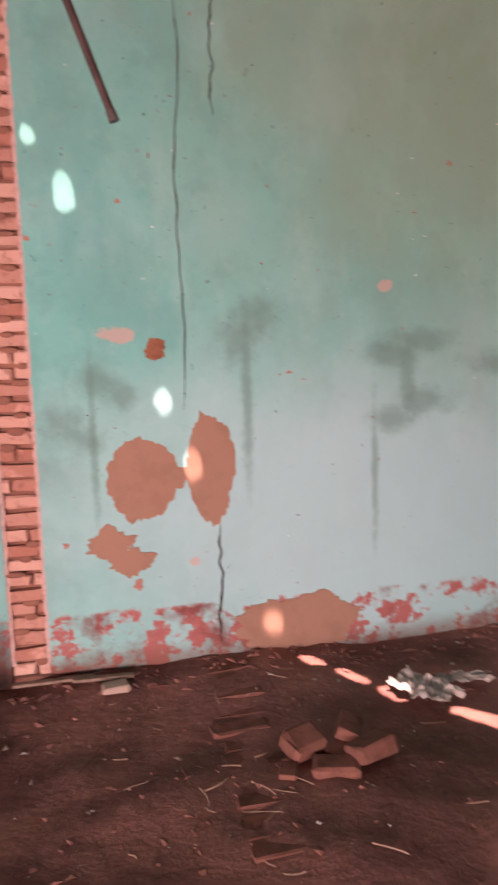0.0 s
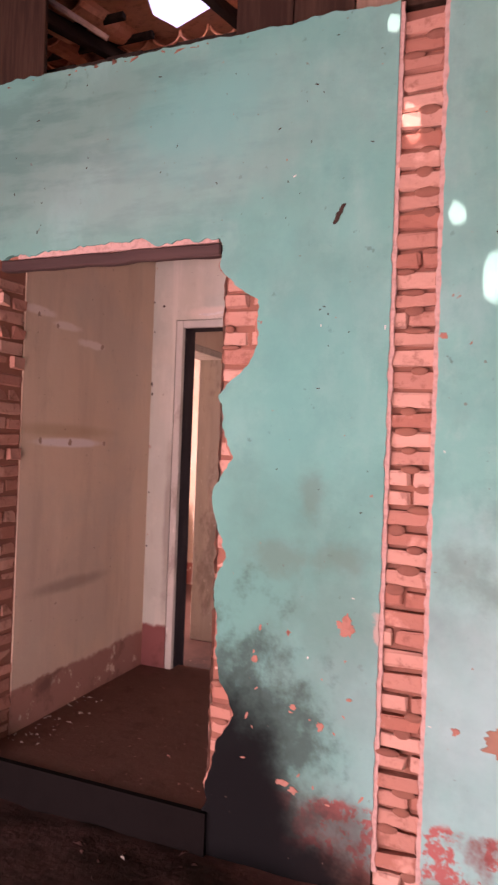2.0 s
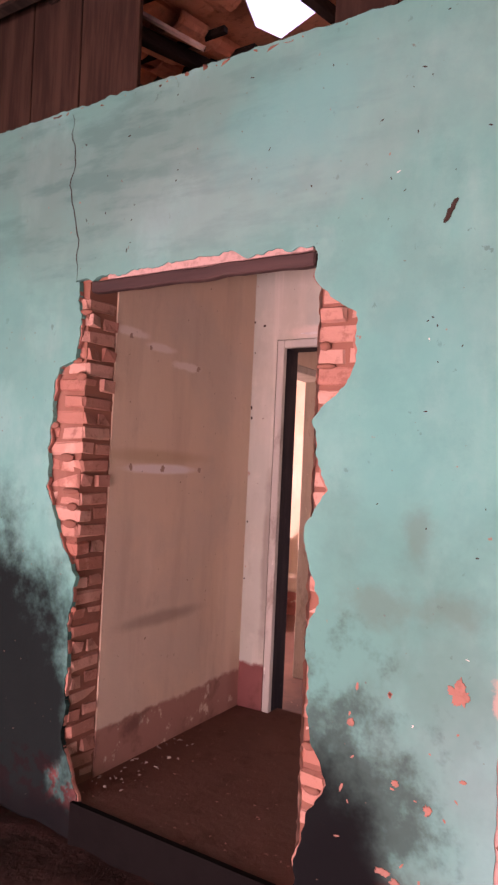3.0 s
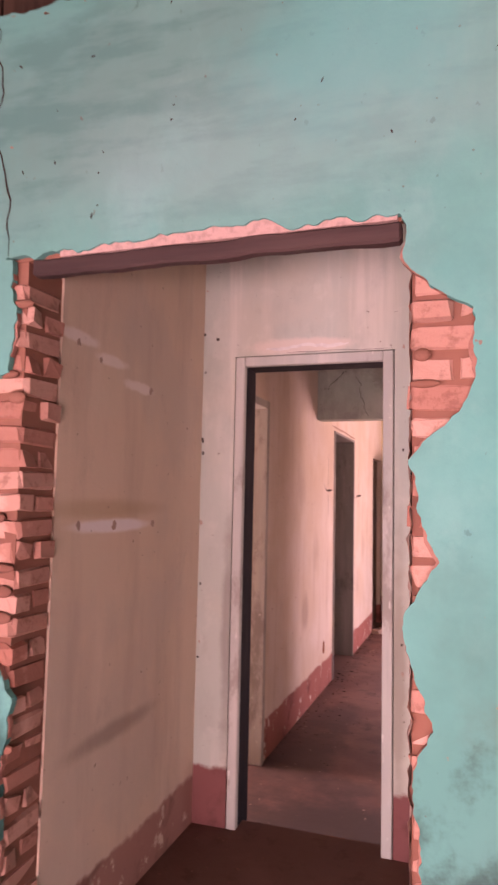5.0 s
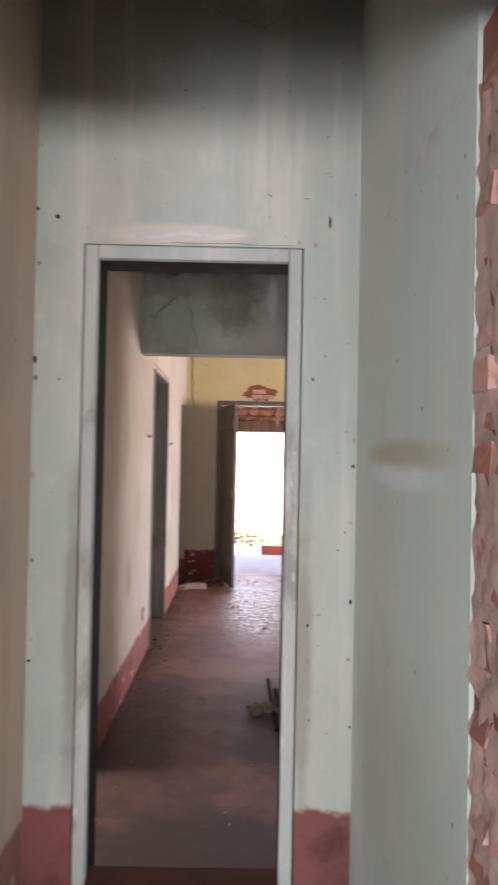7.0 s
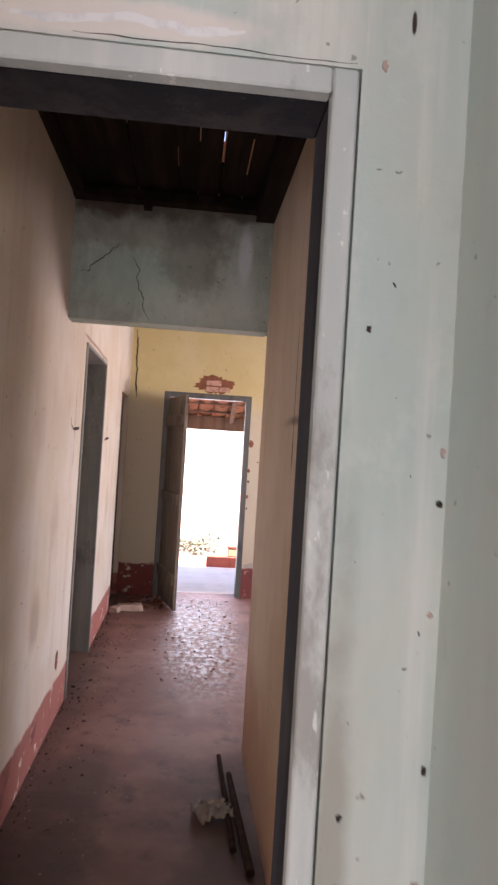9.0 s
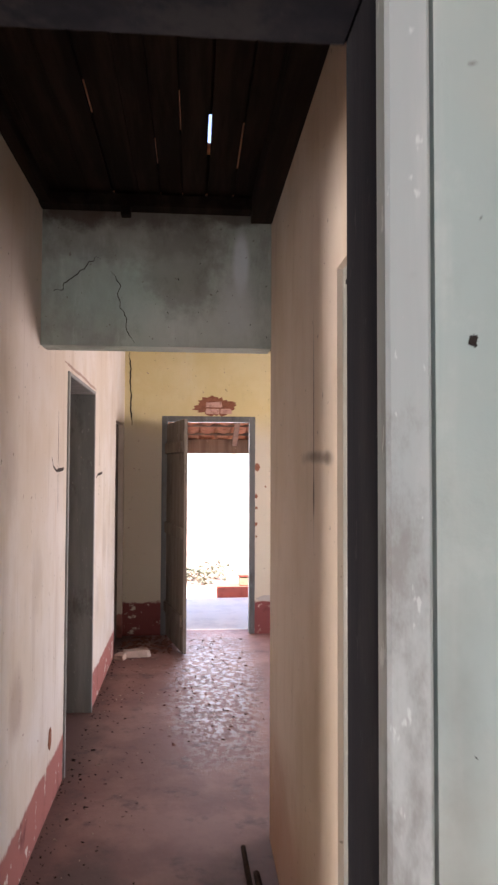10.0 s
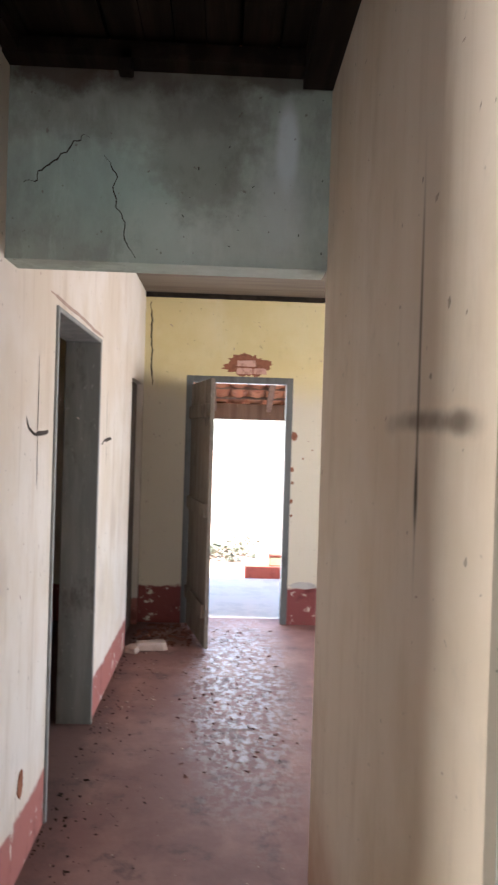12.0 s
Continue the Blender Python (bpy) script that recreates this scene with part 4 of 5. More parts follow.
for x in (-2.25, -1.66, -1.06, -0.46):
    bm = box((x, 11.0, 0), (x + 0.06, 12.2, 0.08), 0.004)
    for v in bm.verts:
        v.co.z += porch_z(v.co.y) - 0.09
    part("porch_rafter", bm, PALEWOOD, None, "reddish timber rafter of the porch roof", "structure", "rafter")
for k in range(5):
    y = 11.1 + 0.2 * k
    part("porch_batten", box((-2.6, y, porch_z(y) - 0.008), (0.2, y + 0.035, porch_z(y) + 0.02), 0.003), PALEWOOD, None, "thin timber batten of the porch roof", "structure", "batten")
part("porch_beam", box((-5.0, 12.0, 1.892), (1.6, 12.1, 2.065), 0.006), PALEWOOD, None, "pale timber beam carrying the porch roof edge", "structure", "beam")
for x in (-4.0, 1.2):
    part("porch_post", box((x, 12.0, -0.04), (x + 0.1, 12.1, 1.892), 0.006), PALEWOOD, None, "timber porch post", "structure", "post")
low = empty("low_wall", "low red-painted masonry wall with a raised end beside the porch", "low wall")
part("base", box((-1.2, 12.97, -0.28), (0.6, 13.2, 0.12), 0.012), REDPAINT, low)
part("raised_block", box((-0.90, 12.975, 0.122), (0.6, 13.19, 0.24), 0.012), OCHREWALL, low, "ochre rendered block")
part("coping", box((-0.91, 12.965, 0.241), (0.61, 13.2, 0.275), 0.008), REDPAINT, low, "red coping")


def shrub(x, y, h, w, seed):
    r = random.Random(seed)
    e = empty("shrub", "low dusty green shrub in the sunlit yard", "shrub", "", "shrubs in the yard")
    for k in range(5):
        a = r.uniform(0, 6.28)
        rod("stem", (0, 0, 0), (w * 0.5 * math.cos(a), w * 0.5 * math.sin(a), h * r.uniform(0.6, 1)), 0.008, 0.003, PALEWOOD, "", "", 5, e)
    bm = bmesh.new()
    for k in range(130):
        c = Vector((r.gauss(0, w * 0.4), r.gauss(0, w * 0.4), h * r.uniform(0.15, 1.1)))
        m = Matrix.Translation(c) @ Euler((r.uniform(-1, 1), r.uniform(-1, 1), r.uniform(0, 6))).to_matrix().to_4x4()
        l = r.uniform(0.04, 0.09)
        vs = [bm.verts.new(m @ Vector(p)) for p in ((0, 0, 0), (l * 0.35, l * 0.5, 0.01), (0, l, 0), (-l * 0.35, l * 0.5, 0.01))]
        bm.faces.new(vs)
    part("foliage", bm, LEAF, e)
    e.matrix_world = pose(x, y, -0.062)


for k, (x, y, h) in enumerate(((-1.9, 14.4, 0.35), (-1.62, 14.6, 0.28), (-1.4, 14.3, 0.33), (-1.15, 14.7, 0.4), (-2.3, 14.8, 0.45), (-2.8, 15.2, 0.5))):
    shrub(x, y, h * 0.62, 0.36, 40 + k)


# ---- marks, cracks and patches on the walls ----
def on_wall(axis, at, u, z, lift):
    return (u, at - lift, z) if axis == "y" else (at + lift, u, z)


def patch(axis, at, u, z, ru, rz, material, parent, seed, lift=0.0025, label="", name="plaster_patch", rag_edge=1.0):
    """An uneven thin patch on a wall; lift is signed so that it stands off the visible side."""
    bm = bmesh.new()
    n = 90
    ring = []
    for k in range(n):
        a = 2 * math.pi * k / n
        r = 1 + 0.30 * rag_edge * noise.noise((math.cos(a) * 1.3 + seed * 7.1, math.sin(a) * 1.3, seed)) + 0.2 * rag_edge * noise.noise((math.cos(a) * 5 + seed, math.sin(a) * 5, 2.0 + seed)) + 0.09 * noise.noise((math.cos(a) * 14 + seed, math.sin(a) * 14, seed))
        ring.append((u + ru * r * math.cos(a), z + rz * r * math.sin(a)))
    top = [bm.verts.new(on_wall(axis, at, a, b, lift)) for a, b in ring]
    base = [bm.verts.new(on_wall(axis, at, a, b, 0.0)) for a, b in ring]
    bm.faces.new(top)
    for k in range(n):
        bm.faces.new([top[k], top[(k + 1) % n], base[(k + 1) % n], base[k]])
    return part(name, bm, material, parent, label)


def crack(axis, at, a, b, width, parent, seed, lift=0.0015, material=None, wander=0.03, steps=26):
    bm = bmesh.new()
    rows = []
    d = Vector((b[0] - a[0], b[1] - a[1]))
    nrm = Vector((-d.y, d.x)).normalized()
    for k in range(steps + 1):
        s = k / steps
        off = wander * (noise.noise((s * 3.1, seed, 0)) + 0.5 * noise.noise((s * 11, seed, 5)))
        w = width * (0.6 + 0.5 * abs(noise.noise((s * 9, seed, 9)))) * (1 if 0.08 < s < 0.92 else 0.45)
        p = Vector(a) + d * s + nrm * off
        rows.append([bm.verts.new(on_wall(axis, at, *(p + nrm * w * q), lift)) for q in (0.5, -0.5)])
    for p, q in zip(rows, rows[1:]):
        bm.faces.new([p[0], p[1], q[1], q[0]])
    return part("crack", bm, material or CRACK, parent)


PALEFLAKE = flat("pale_flaked_lime", (0.62, 0.64, 0.62), 0.9, 0.2, 20.0)
PEEL = flat("bare_brown_render", (0.31, 0.185, 0.135), 0.95, 0.16, 8.0)
CHASE = flat("brown_cable_chase", (0.05, 0.036, 0.03), 0.95, 0.35, 20.0)
EXPOSED = flat("broken_red_plaster", (0.27, 0.115, 0.07), 0.95, 0.4, 25.0)
for k, (u, z, ru, rz) in enumerate(((0.09, 0.89, 0.15, 0.175), (0.385, 0.92, 0.11, 0.24), (0.23, 0.89, 0.06, 0.05), (-0.06, 0.60, 0.10, 0.07), (0.02, 0.53, 0.09, 0.06), (0.80, 0.17, 0.28, 0.14))):
    patch("y", W, u, z, ru, rz, PEEL, wall_teal, k + 1, 0.0022 + 0.0006 * k, "bare brown render where the limewash has fallen", rag_edge=0.5 if k < 2 else 1.8 if k in (3, 4) else 1.0)
patch("y", W, 0.165, 1.445, 0.042, 0.055, EXPOSED, wall_teal, 11, 0.003)
for k, (u, z, r) in enumerate(((-0.83, 0.33, 0.022), (-0.79, 0.31, 0.014), (-0.95, 0.75, 0.012), (-0.62, 0.905, 0.028), (0.75, 1.33, 0.012), (-0.33, 1.9, 0.014), (0.04, 2.05, 0.010), (-0.7, 0.55, 0.012), (-0.6, 0.66, 0.01), (-0.8, 0.6, 0.012), (-0.25, 0.62, 0.012), (0.05, 0.42, 0.02))):
    patch("y", W, u, z, r, r * (0.5 + 0.25 * (k % 4)), PINK, wall_teal, 20 + k, 0.003, rag_edge=2.2)
crack("y", W, (0.295, 2.9), (0.28, 1.18), 0.008, wall_teal, 1.0, 0.002, CHASE, 0.03, 110)
crack("y", W, (0.42, 0.66), (0.41, 0.12), 0.016, wall_teal, 2.0, 0.002, CHASE, 0.02, 40)
crack("y", W, (0.46, 3.02), (0.44, 2.4), 0.011, wall_teal, 3.0, 0.002, CHASE, 0.03, 40)
crack("y", W, (-0.715, 2.30), (-0.675, 2.37), 0.022, wall_teal, 9.0, 0.003, CHASE, 0.01, 10)
crack("y", W, (-2.35, 3.02), (-2.27, 2.29), 0.008, wall_teal, 4.0, 0.0015, None, 0.05)
pw = bpy.data.objects["wall_passage_west"]
for k, (y, z, q) in enumerate(((3.32, 1.505, 0.012), (3.55, 1.50, 0.014), (3.85, 1.50, 0.012), (3.28, 2.10, 0.010), (3.42, 2.07, 0.009), (3.80, 2.02, 0.012))):
    patch("x", -2.21, y, z, q, q * 1.1, STONE, pw, 120 + k, 0.002, rag_edge=2.0)
web = bmesh.new()
for k in range(4):
    for i in range(10):
        a, b = [Vector((-1.66 + 0.05 * k + 0.16 * p, 4.19 + 0.01 * k, 3.0 - 0.012 * k - 0.055 * math.sin(3.14 * p))) for p in (i / 10, (i + 1) / 10)]
        w = Vector((0, 0.001, 0.002))
        web.faces.new([web.verts.new(v) for v in (a - w, b - w, b + w, a + w)])
part("cobweb", web, STONE, None, "dusty cobweb strands hanging under the plank ceiling", "stuff", "cobweb")
pn = bpy.data.objects["wall_passage_north"]
random.seed(31)
for k in range(22):
    x = random.choice((-2.2, -1.145, -1.145, -2.2, -1.28)) + random.uniform(-0.008, 0.008)
    r = random.uniform(0.002, 0.006)
    patch("y", IY, x, random.uniform(0.6, 2.6), r, r * random.uniform(0.8, 2.2), random.choice((CRACK, CRACK, STONE)), pn, 80 + k, 0.0025, rag_edge=2.0)
crack("y", IY, (-1.80, 2.270), (-1.33, 2.269), 0.0025, pn, 14.0, 0.0015, None, 0.004, 60)
crack("y", IY, (-1.9, 2.29), (-1.52, 2.30), 0.022, pn, 17.0, 0.0015, PALEFLAKE, 0.012, 60)
pe = bpy.data.objects["wall_passage_east"]
crack("x", -1.135, (3.20, 2.235), (3.92, 2.215), 0.034, pe, 8.0, -0.002, PALEFLAKE, 0.02, 60)
crack("x", -1.135, (3.25, 2.205), (3.6, 2.20), 0.02, pe, 21.0, -0.002, PALEFLAKE, 0.02, 40)
beam_wall = bpy.data.objects["wall_beam"]
crack("y", 6.883, (-1.93, 2.62), (-1.82, 2.285), 0.006, beam_wall, 5.0, 0.0015, None, 0.04)
crack("y", 6.883, (-2.19, 2.52), (-1.98, 2.68), 0.007, beam_wall, 6.0, 0.0015, None, 0.05)
north = bpy.data.objects["wall_hall_north"]
crack("y", EY, (-2.20, 2.9), (-2.17, 2.15), 0.02, north, 7.0, 0.002, None, 0.04)
west = bpy.data.objects["wall_corridor_west"]
CHARCOAL = flat("charcoal_smudge", (0.07, 0.058, 0.05), 0.95, 0.3, 40.0)
for line, wide in ((((7.325, 2.01), (7.335, 1.47)), 0.010), (((7.17, 1.757), (7.215, 1.708)), 0.013), (((7.21, 1.711), (7.30, 1.688)), 0.018), (((7.295, 1.689), (7.495, 1.702)), 0.026),
                   (((8.90, 1.975), (8.92, 1.50)), 0.009), (((8.74, 1.635), (8.85, 1.66)), 0.018), (((8.84, 1.659), (9.10, 1.668)), 0.03)):
    crack("x", LX, *line, wide, west, line[0][0], 0.0015, CHARCOAL, 0.004, 24)
crack("x", LX, (7.47, 2.285), (8.70, 2.275), 0.028, west, 33.0, 0.003, STONE, 0.012, 60)
crack("x", LX, (8.66, 2.29), (8.65, 1.95), 0.012, west, 35.0, 0.003, STONE, 0.01, 40)
patch("x", LX, 7.22, 0.36, 0.035, 0.05, EXPOSED, west, 31, 0.003)
patch("y", EY, -1.29, 2.36, 0.19, 0.10, EXPOSED, north, 37, 0.003, rag_edge=1.6)
for k, (x, z, r) in enumerate(((-0.875, 1.0, 0.010), (-0.88, 1.13, 0.016), (-0.875, 1.3, 0.012), (-0.88, 1.42, 0.018), (-0.87, 1.72, 0.03), (-0.78, 1.52, 0.008), (-0.7, 1.6, 0.006))):
    patch("y", EY, x, z, r, r * 1.3, EXPOSED, north, 50 + k, 0.003)
slab_band = patch("y", EY, -0.74, 0.36, 0.12, 0.03, CLOTH, north, 60, 0.003)


def specks(name, axis, at, us, zs, count, size, material, parent, label, seed, lift=0.002):
    """Nail holes and small chips, scattered over a wall as one mesh."""
    rr = random.Random(seed)
    bm = bmesh.new()
    for _ in range(count):
        u, z, s0 = rr.uniform(*us), rr.uniform(*zs), rr.uniform(*size)
        turn, long = rr.uniform(0, 3.14), rr.uniform(1.0, 2.6)
        ring = []
        for k in range(7):
            a = 2 * math.pi * k / 7
            q = s0 * rr.uniform(0.7, 1.2)
            du, dz = q * long * math.cos(a), q * 0.7 * math.sin(a)
            ring.append(bm.verts.new(on_wall(axis, at, u + du * math.cos(turn) - dz * math.sin(turn), z + du * math.sin(turn) + dz * math.cos(turn), lift)))
        bm.faces.new(ring)
    return part(name, bm, material, parent, label, "stuff")


specks("nail_holes", "y", W, (-0.3, 2.6), (0.4, 3.0), 46, (0.0018, 0.004), CRACK, wall_teal, "dark nail holes in the limewash", 1)
specks("nail_holes", "y", W, (-0.9, -0.55), (0.9, 3.0), 18, (0.002, 0.004), CRACK, wall_teal, "dark nail holes in the limewash", 2)
specks("nail_holes", "y", W, (-2.6, -0.6), (2.36, 3.0), 22, (0.002, 0.0045), CRACK, wall_teal, "dark nail holes in the limewash", 3)
specks("lime_flecks", "y", W, (-0.9, 2.4), (0.35, 2.9), 30, (0.002, 0.005), PALEFLAKE, wall_teal, "pale flecks on the limewash", 4)
specks("red_chips", "y", W, (-0.25, 2.3), (0.35, 2.6), 22, (0.003, 0.006), EXPOSED, wall_teal, "small red chips where the plaster shows", 5)
specks("red_chips", "y", W, (-1.0, -0.52), (0.28, 0.9), 18, (0.003, 0.007), PINK, wall_teal, "small pinkish chips above the soot", 6)
specks("nail_holes", "y", IY, (-1.3, -1.15), (0.6, 2.9), 14, (0.001, 0.003), CRACK, pn, "dark nail holes", 7)
specks("nail_holes", "y", IY, (-2.2, -1.14), (2.3, 2.9), 12, (0.001, 0.0025), CRACK, pn, "dark nail holes", 8)
specks("nail_holes", "x", -1.135, (3.25, 4.3), (0.6, 2.6), 20, (0.002, 0.005), PALEFLAKE, pe, "pale flecks on the limewash", 9, -0.002)
specks("nail_holes", "y", 6.883, (-1.75, -1.2), (2.3, 2.85), 14, (0.0015, 0.0035), CRACK, beam_wall, "dark nail holes in the beam", 10)
ce = bpy.data.objects["wall_corridor_east"]
specks("nail_holes", "x", RX, (5.45, 6.85), (0.5, 2.7), 26, (0.0015, 0.0035), STONE, ce, "small brown chips in the limewash", 11, -0.002)
specks("nail_holes", "x", LX, (5.6, 10.0), (0.4, 2.6), 50, (0.003, 0.007), STONE, west, "small brown chips in the limewash", 12)
specks("nail_holes", "y", EY, (-2.2, -0.3), (0.5, 2.9), 36, (0.003, 0.008), STONE, north, "small brown chips in the limewash", 13)


# ---- bricks ----
def brick_mesh(seed):
    r = random.Random(seed)
    bm = bmesh.new()
    add_box(bm, (-0.5, -0.5, -0.5), (0.5, 0.5, 0.5))
    bmesh.ops.bevel(bm, geom=list(bm.edges), offset=0.09, segments=1, affect="EDGES")
    for v in bm.verts:
        v.co += Vector((r.uniform(-0.05, 0.05), r.uniform(-0.05, 0.05), r.uniform(-0.10, 0.10)))
    me = bpy.data.meshes.new("brick")
    bmesh.ops.recalc_face_normals(bm, faces=bm.faces)
    bm.to_mesh(me)
    bm.free()
    me.materials.append(BRICK)
    return me


BRICKS = [brick_mesh(k) for k in range(10)]


def brick(parent, lo, hi, tilt=1.5):
    ob = new("brick", random.choice(BRICKS))
    ob.parent = parent
    mid = [(a + b) / 2 for a, b in zip(lo, hi)]
    ob.matrix_local = pose(*mid, random.uniform(-tilt, tilt), random.uniform(-tilt, tilt), random.uniform(-tilt, tilt)) @ Matrix.Diagonal([*(b - a for a, b in zip(lo, hi)), 1])
    return ob


random.seed(77)
# the open chase, one brick wide
z = 0.05
lumps = bmesh.new()
while z < 2.98:
    h = random.uniform(0.046, 0.054)
    front = W + random.uniform(0.006, 0.02)
    if random.random() < 0.28:
        cut = random.uniform(-0.46, -0.39)
        brick(wall_teal, (-0.506, front, z), (cut - 0.006, front + 0.09, z + h))
        brick(wall_teal, (cut + 0.006, front + random.uniform(-0.004, 0.006), z), (-0.348, front + 0.09, z + h))
    else:
        brick(wall_teal, (-0.508 + random.uniform(0, 0.01), front, z), (-0.344 - random.uniform(0, 0.012), front + 0.09, z + h))
    if random.random() < 0.75:
        x = random.uniform(-0.47, -0.38)
        m = Matrix.Translation((x, front + 0.004, z + h + 0.004)) @ Matrix.Diagonal((random.uniform(0.025, 0.045), 0.012, random.uniform(0.012, 0.022), 1))
        bmesh.ops.create_icosphere(lumps, subdivisions=2, radius=1.0, matrix=m)
    z += h + random.uniform(0.014, 0.02)
# the broken sides of the doorway
z = 0.16
row = 0
while z < 2.19:
    h = random.uniform(0.05, 0.058)
    j = lambda a: random.uniform(-a, a)
    out = lambda: random.choice((0.0, 0.0, 0.004, 0.006, 0.010))
    if row % 2:
        brick(wall_teal, (-2.33 + j(0.01), 3.013 + j(0.005), z), (-2.214 + out(), 3.185, z + h), 3)
        brick(wall_teal, (-2.46, 3.016 + j(0.005), z), (-2.342 + j(0.01), 3.12, z + h), 3)
        brick(wall_teal, (-1.130 - out() * 0.3, 3.014 + j(0.005), z), (-1.03, 3.187, z + h), 2)
        brick(wall_teal, (-1.02, 3.016 + j(0.005), z), (-0.94, 3.12, z + h), 3)
    else:
        brick(wall_teal, (-2.45, 3.014 + j(0.005), z), (-2.214 + out(), 3.088, z + h), 3)
        brick(wall_teal, (-2.45, 3.10, z), (-2.214 + out(), 3.187, z + h), 3)
        brick(wall_teal, (-1.130 - out() * 0.3, 3.014 + j(0.005), z), (-0.94, 3.088, z + h), 2)
        brick(wall_teal, (-1.130 - out() * 0.3, 3.10, z), (-0.95, 3.187, z + h), 2)
    if random.random() < 0.7:
        for x0, x1 in ((-2.40, -2.22), (-1.12, -0.98)):
            m = Matrix.Translation((random.uniform(x0, x1), 3.008, z + h + 0.004)) @ Matrix.Diagonal((random.uniform(0.02, 0.05), 0.012, random.uniform(0.010, 0.02), 1))
            bmesh.ops.create_icosphere(lumps, subdivisions=2, radius=1.0, matrix=m)
    z += h + random.uniform(0.012, 0.018)
    row += 1
part("mortar_lumps", lumps, MORTAR, wall_teal, "squeezed-out mortar")
# mortar smeared over the right-hand reveal
bm = bmesh.new()
nu, nv = 14, 130
g = [[bm.verts.new((-1.131 + 0.011 * noise.noise((i * 0.55, k * 0.42, 3)) + 0.006 * noise.noise((i * 1.5, k * 1.2, 8)), 3.006 + 0.186 * i / nu, 0.16 + 2.03 * k / nv)) for k in range(nv + 1)] for i in range(nu + 1)]
for i in range(nu):
    for k in range(nv):
        bm.faces.new([g[i][k], g[i + 1][k], g[i + 1][k + 1], g[i][k + 1]])
part("mortar_smear", bm, SMEAR, wall_teal, "rough pinkish mortar smeared over the bricks", smooth=True)
# bricks bared over the outer door
for k, (z, a, b) in enumerate(((2.275, -1.41, -1.13), (2.345, -1.40, -1.20))):
    x = a
    while x < b - 0.04:
        x1 = min(x + random.uniform(0.12, 0.2), b)
        brick(north, (x, EY - 0.008, z), (x1 - 0.012, EY + 0.03, z + 0.055), 0.5)
        x = x1

# ---- loose things ----
pole = empty("hanging_pole", "thin dark wooden pole hanging down from the roof", "pole")
a, b = Vector((0.029, 2.157, 2.103)), Vector((-0.52, 2.16, 3.62))
rod("shaft", a, b, 0.012, 0.0135, LINTELWOOD, "", "", 8, pole)
rod("end_collar", a - (b - a).normalized() * 0.012, a + (b - a).normalized() * 0.02, 0.0155, 0.0145, IRON, "dark end collar", "", 10, pole)


def loose_brick(x, y, z, turn, size=(0.22, 0.105, 0.055), tip=0.0, name="loose_brick", label="broken red brick lying on the dirt floor", material=None):
    me = random.choice(BRICKS).copy()
    me.name = name
    if material:
        me.materials[0] = material
    ob = tagged(new(name, me), label, "brick", "loose bricks")
    ob.matrix_world = pose(x, y, z, tip, 0, turn) @ Matrix.Diagonal((*size, 1))
    return ob


random.seed(9)
DUSTBRICK = flat("dusty_red_brick", (0.20, 0.088, 0.068), 0.95, 0.45, 14.0)
for x, y, z, turn, size, tip in ((0.58, 2.22, 0.055, 20, (0.13, 0.11, 0.06), 14), (0.66, 2.10, 0.022, -14, (0.16, 0.09, 0.05), 4), (0.80, 2.14, 0.05, 25, (0.17, 0.11, 0.06), -16),
                                 (0.76, 2.26, 0.06, 65, (0.13, 0.09, 0.055), 22), (0.70, 2.17, 0.02, 40, (0.10, 0.08, 0.05), 5), (0.50, 2.12, 0.012, 70, (0.09, 0.06, 0.04), 8), (0.88, 2.24, 0.015, 10, (0.08, 0.06, 0.04), 0)):
    loose_brick(x, y, z, turn, size, tip, "loose_brick", "broken dusty red brick in a heap on the dirt floor", DUSTBRICK)
loose_brick(-2.04, 10.02, 0.032, 12, (0.24, 0.12, 0.062), 0, "loose_brick", "dusty pale brick lying on the cement floor", STONE)
loose_brick(-2.17, 9.95, 0.025, 70, (0.12, 0.09, 0.05), 0, "loose_brick", "dusty pale brick piece lying on the cement floor", STONE)


def rag(name, x, y, z, w, l, h, turn, label, material, seed):
    bm = bmesh.new()
    n = 18
    g = [[bm.verts.new(((i / n - 0.5) * w * (1 + 0.3 * noise.noise((j * 0.4, seed, 1))), (j / n - 0.5) * l * (1 + 0.4 * noise.noise((i * 0.4, seed, 7))),
                        h * (0.5 + 0.6 * noise.noise((i * 0.35, j * 0.35, seed)) + 0.25 * abs(noise.noise((i * 0.9, j * 0.9, seed + 3)))))) for j in range(n + 1)] for i in range(n + 1)]
    for i in range(n):
        for j in range(n):
            bm.faces.new([g[i][j], g[i + 1][j], g[i + 1][j + 1], g[i][j + 1]])
    low = min(v.co.z for v in bm.verts)
    for v in bm.verts:
        v.co.z -= low
    ob = part(name, bm, material, None, label, "", "rag")
    ob.matrix_world = pose(x, y, z, 0, 0, turn)
    return ob


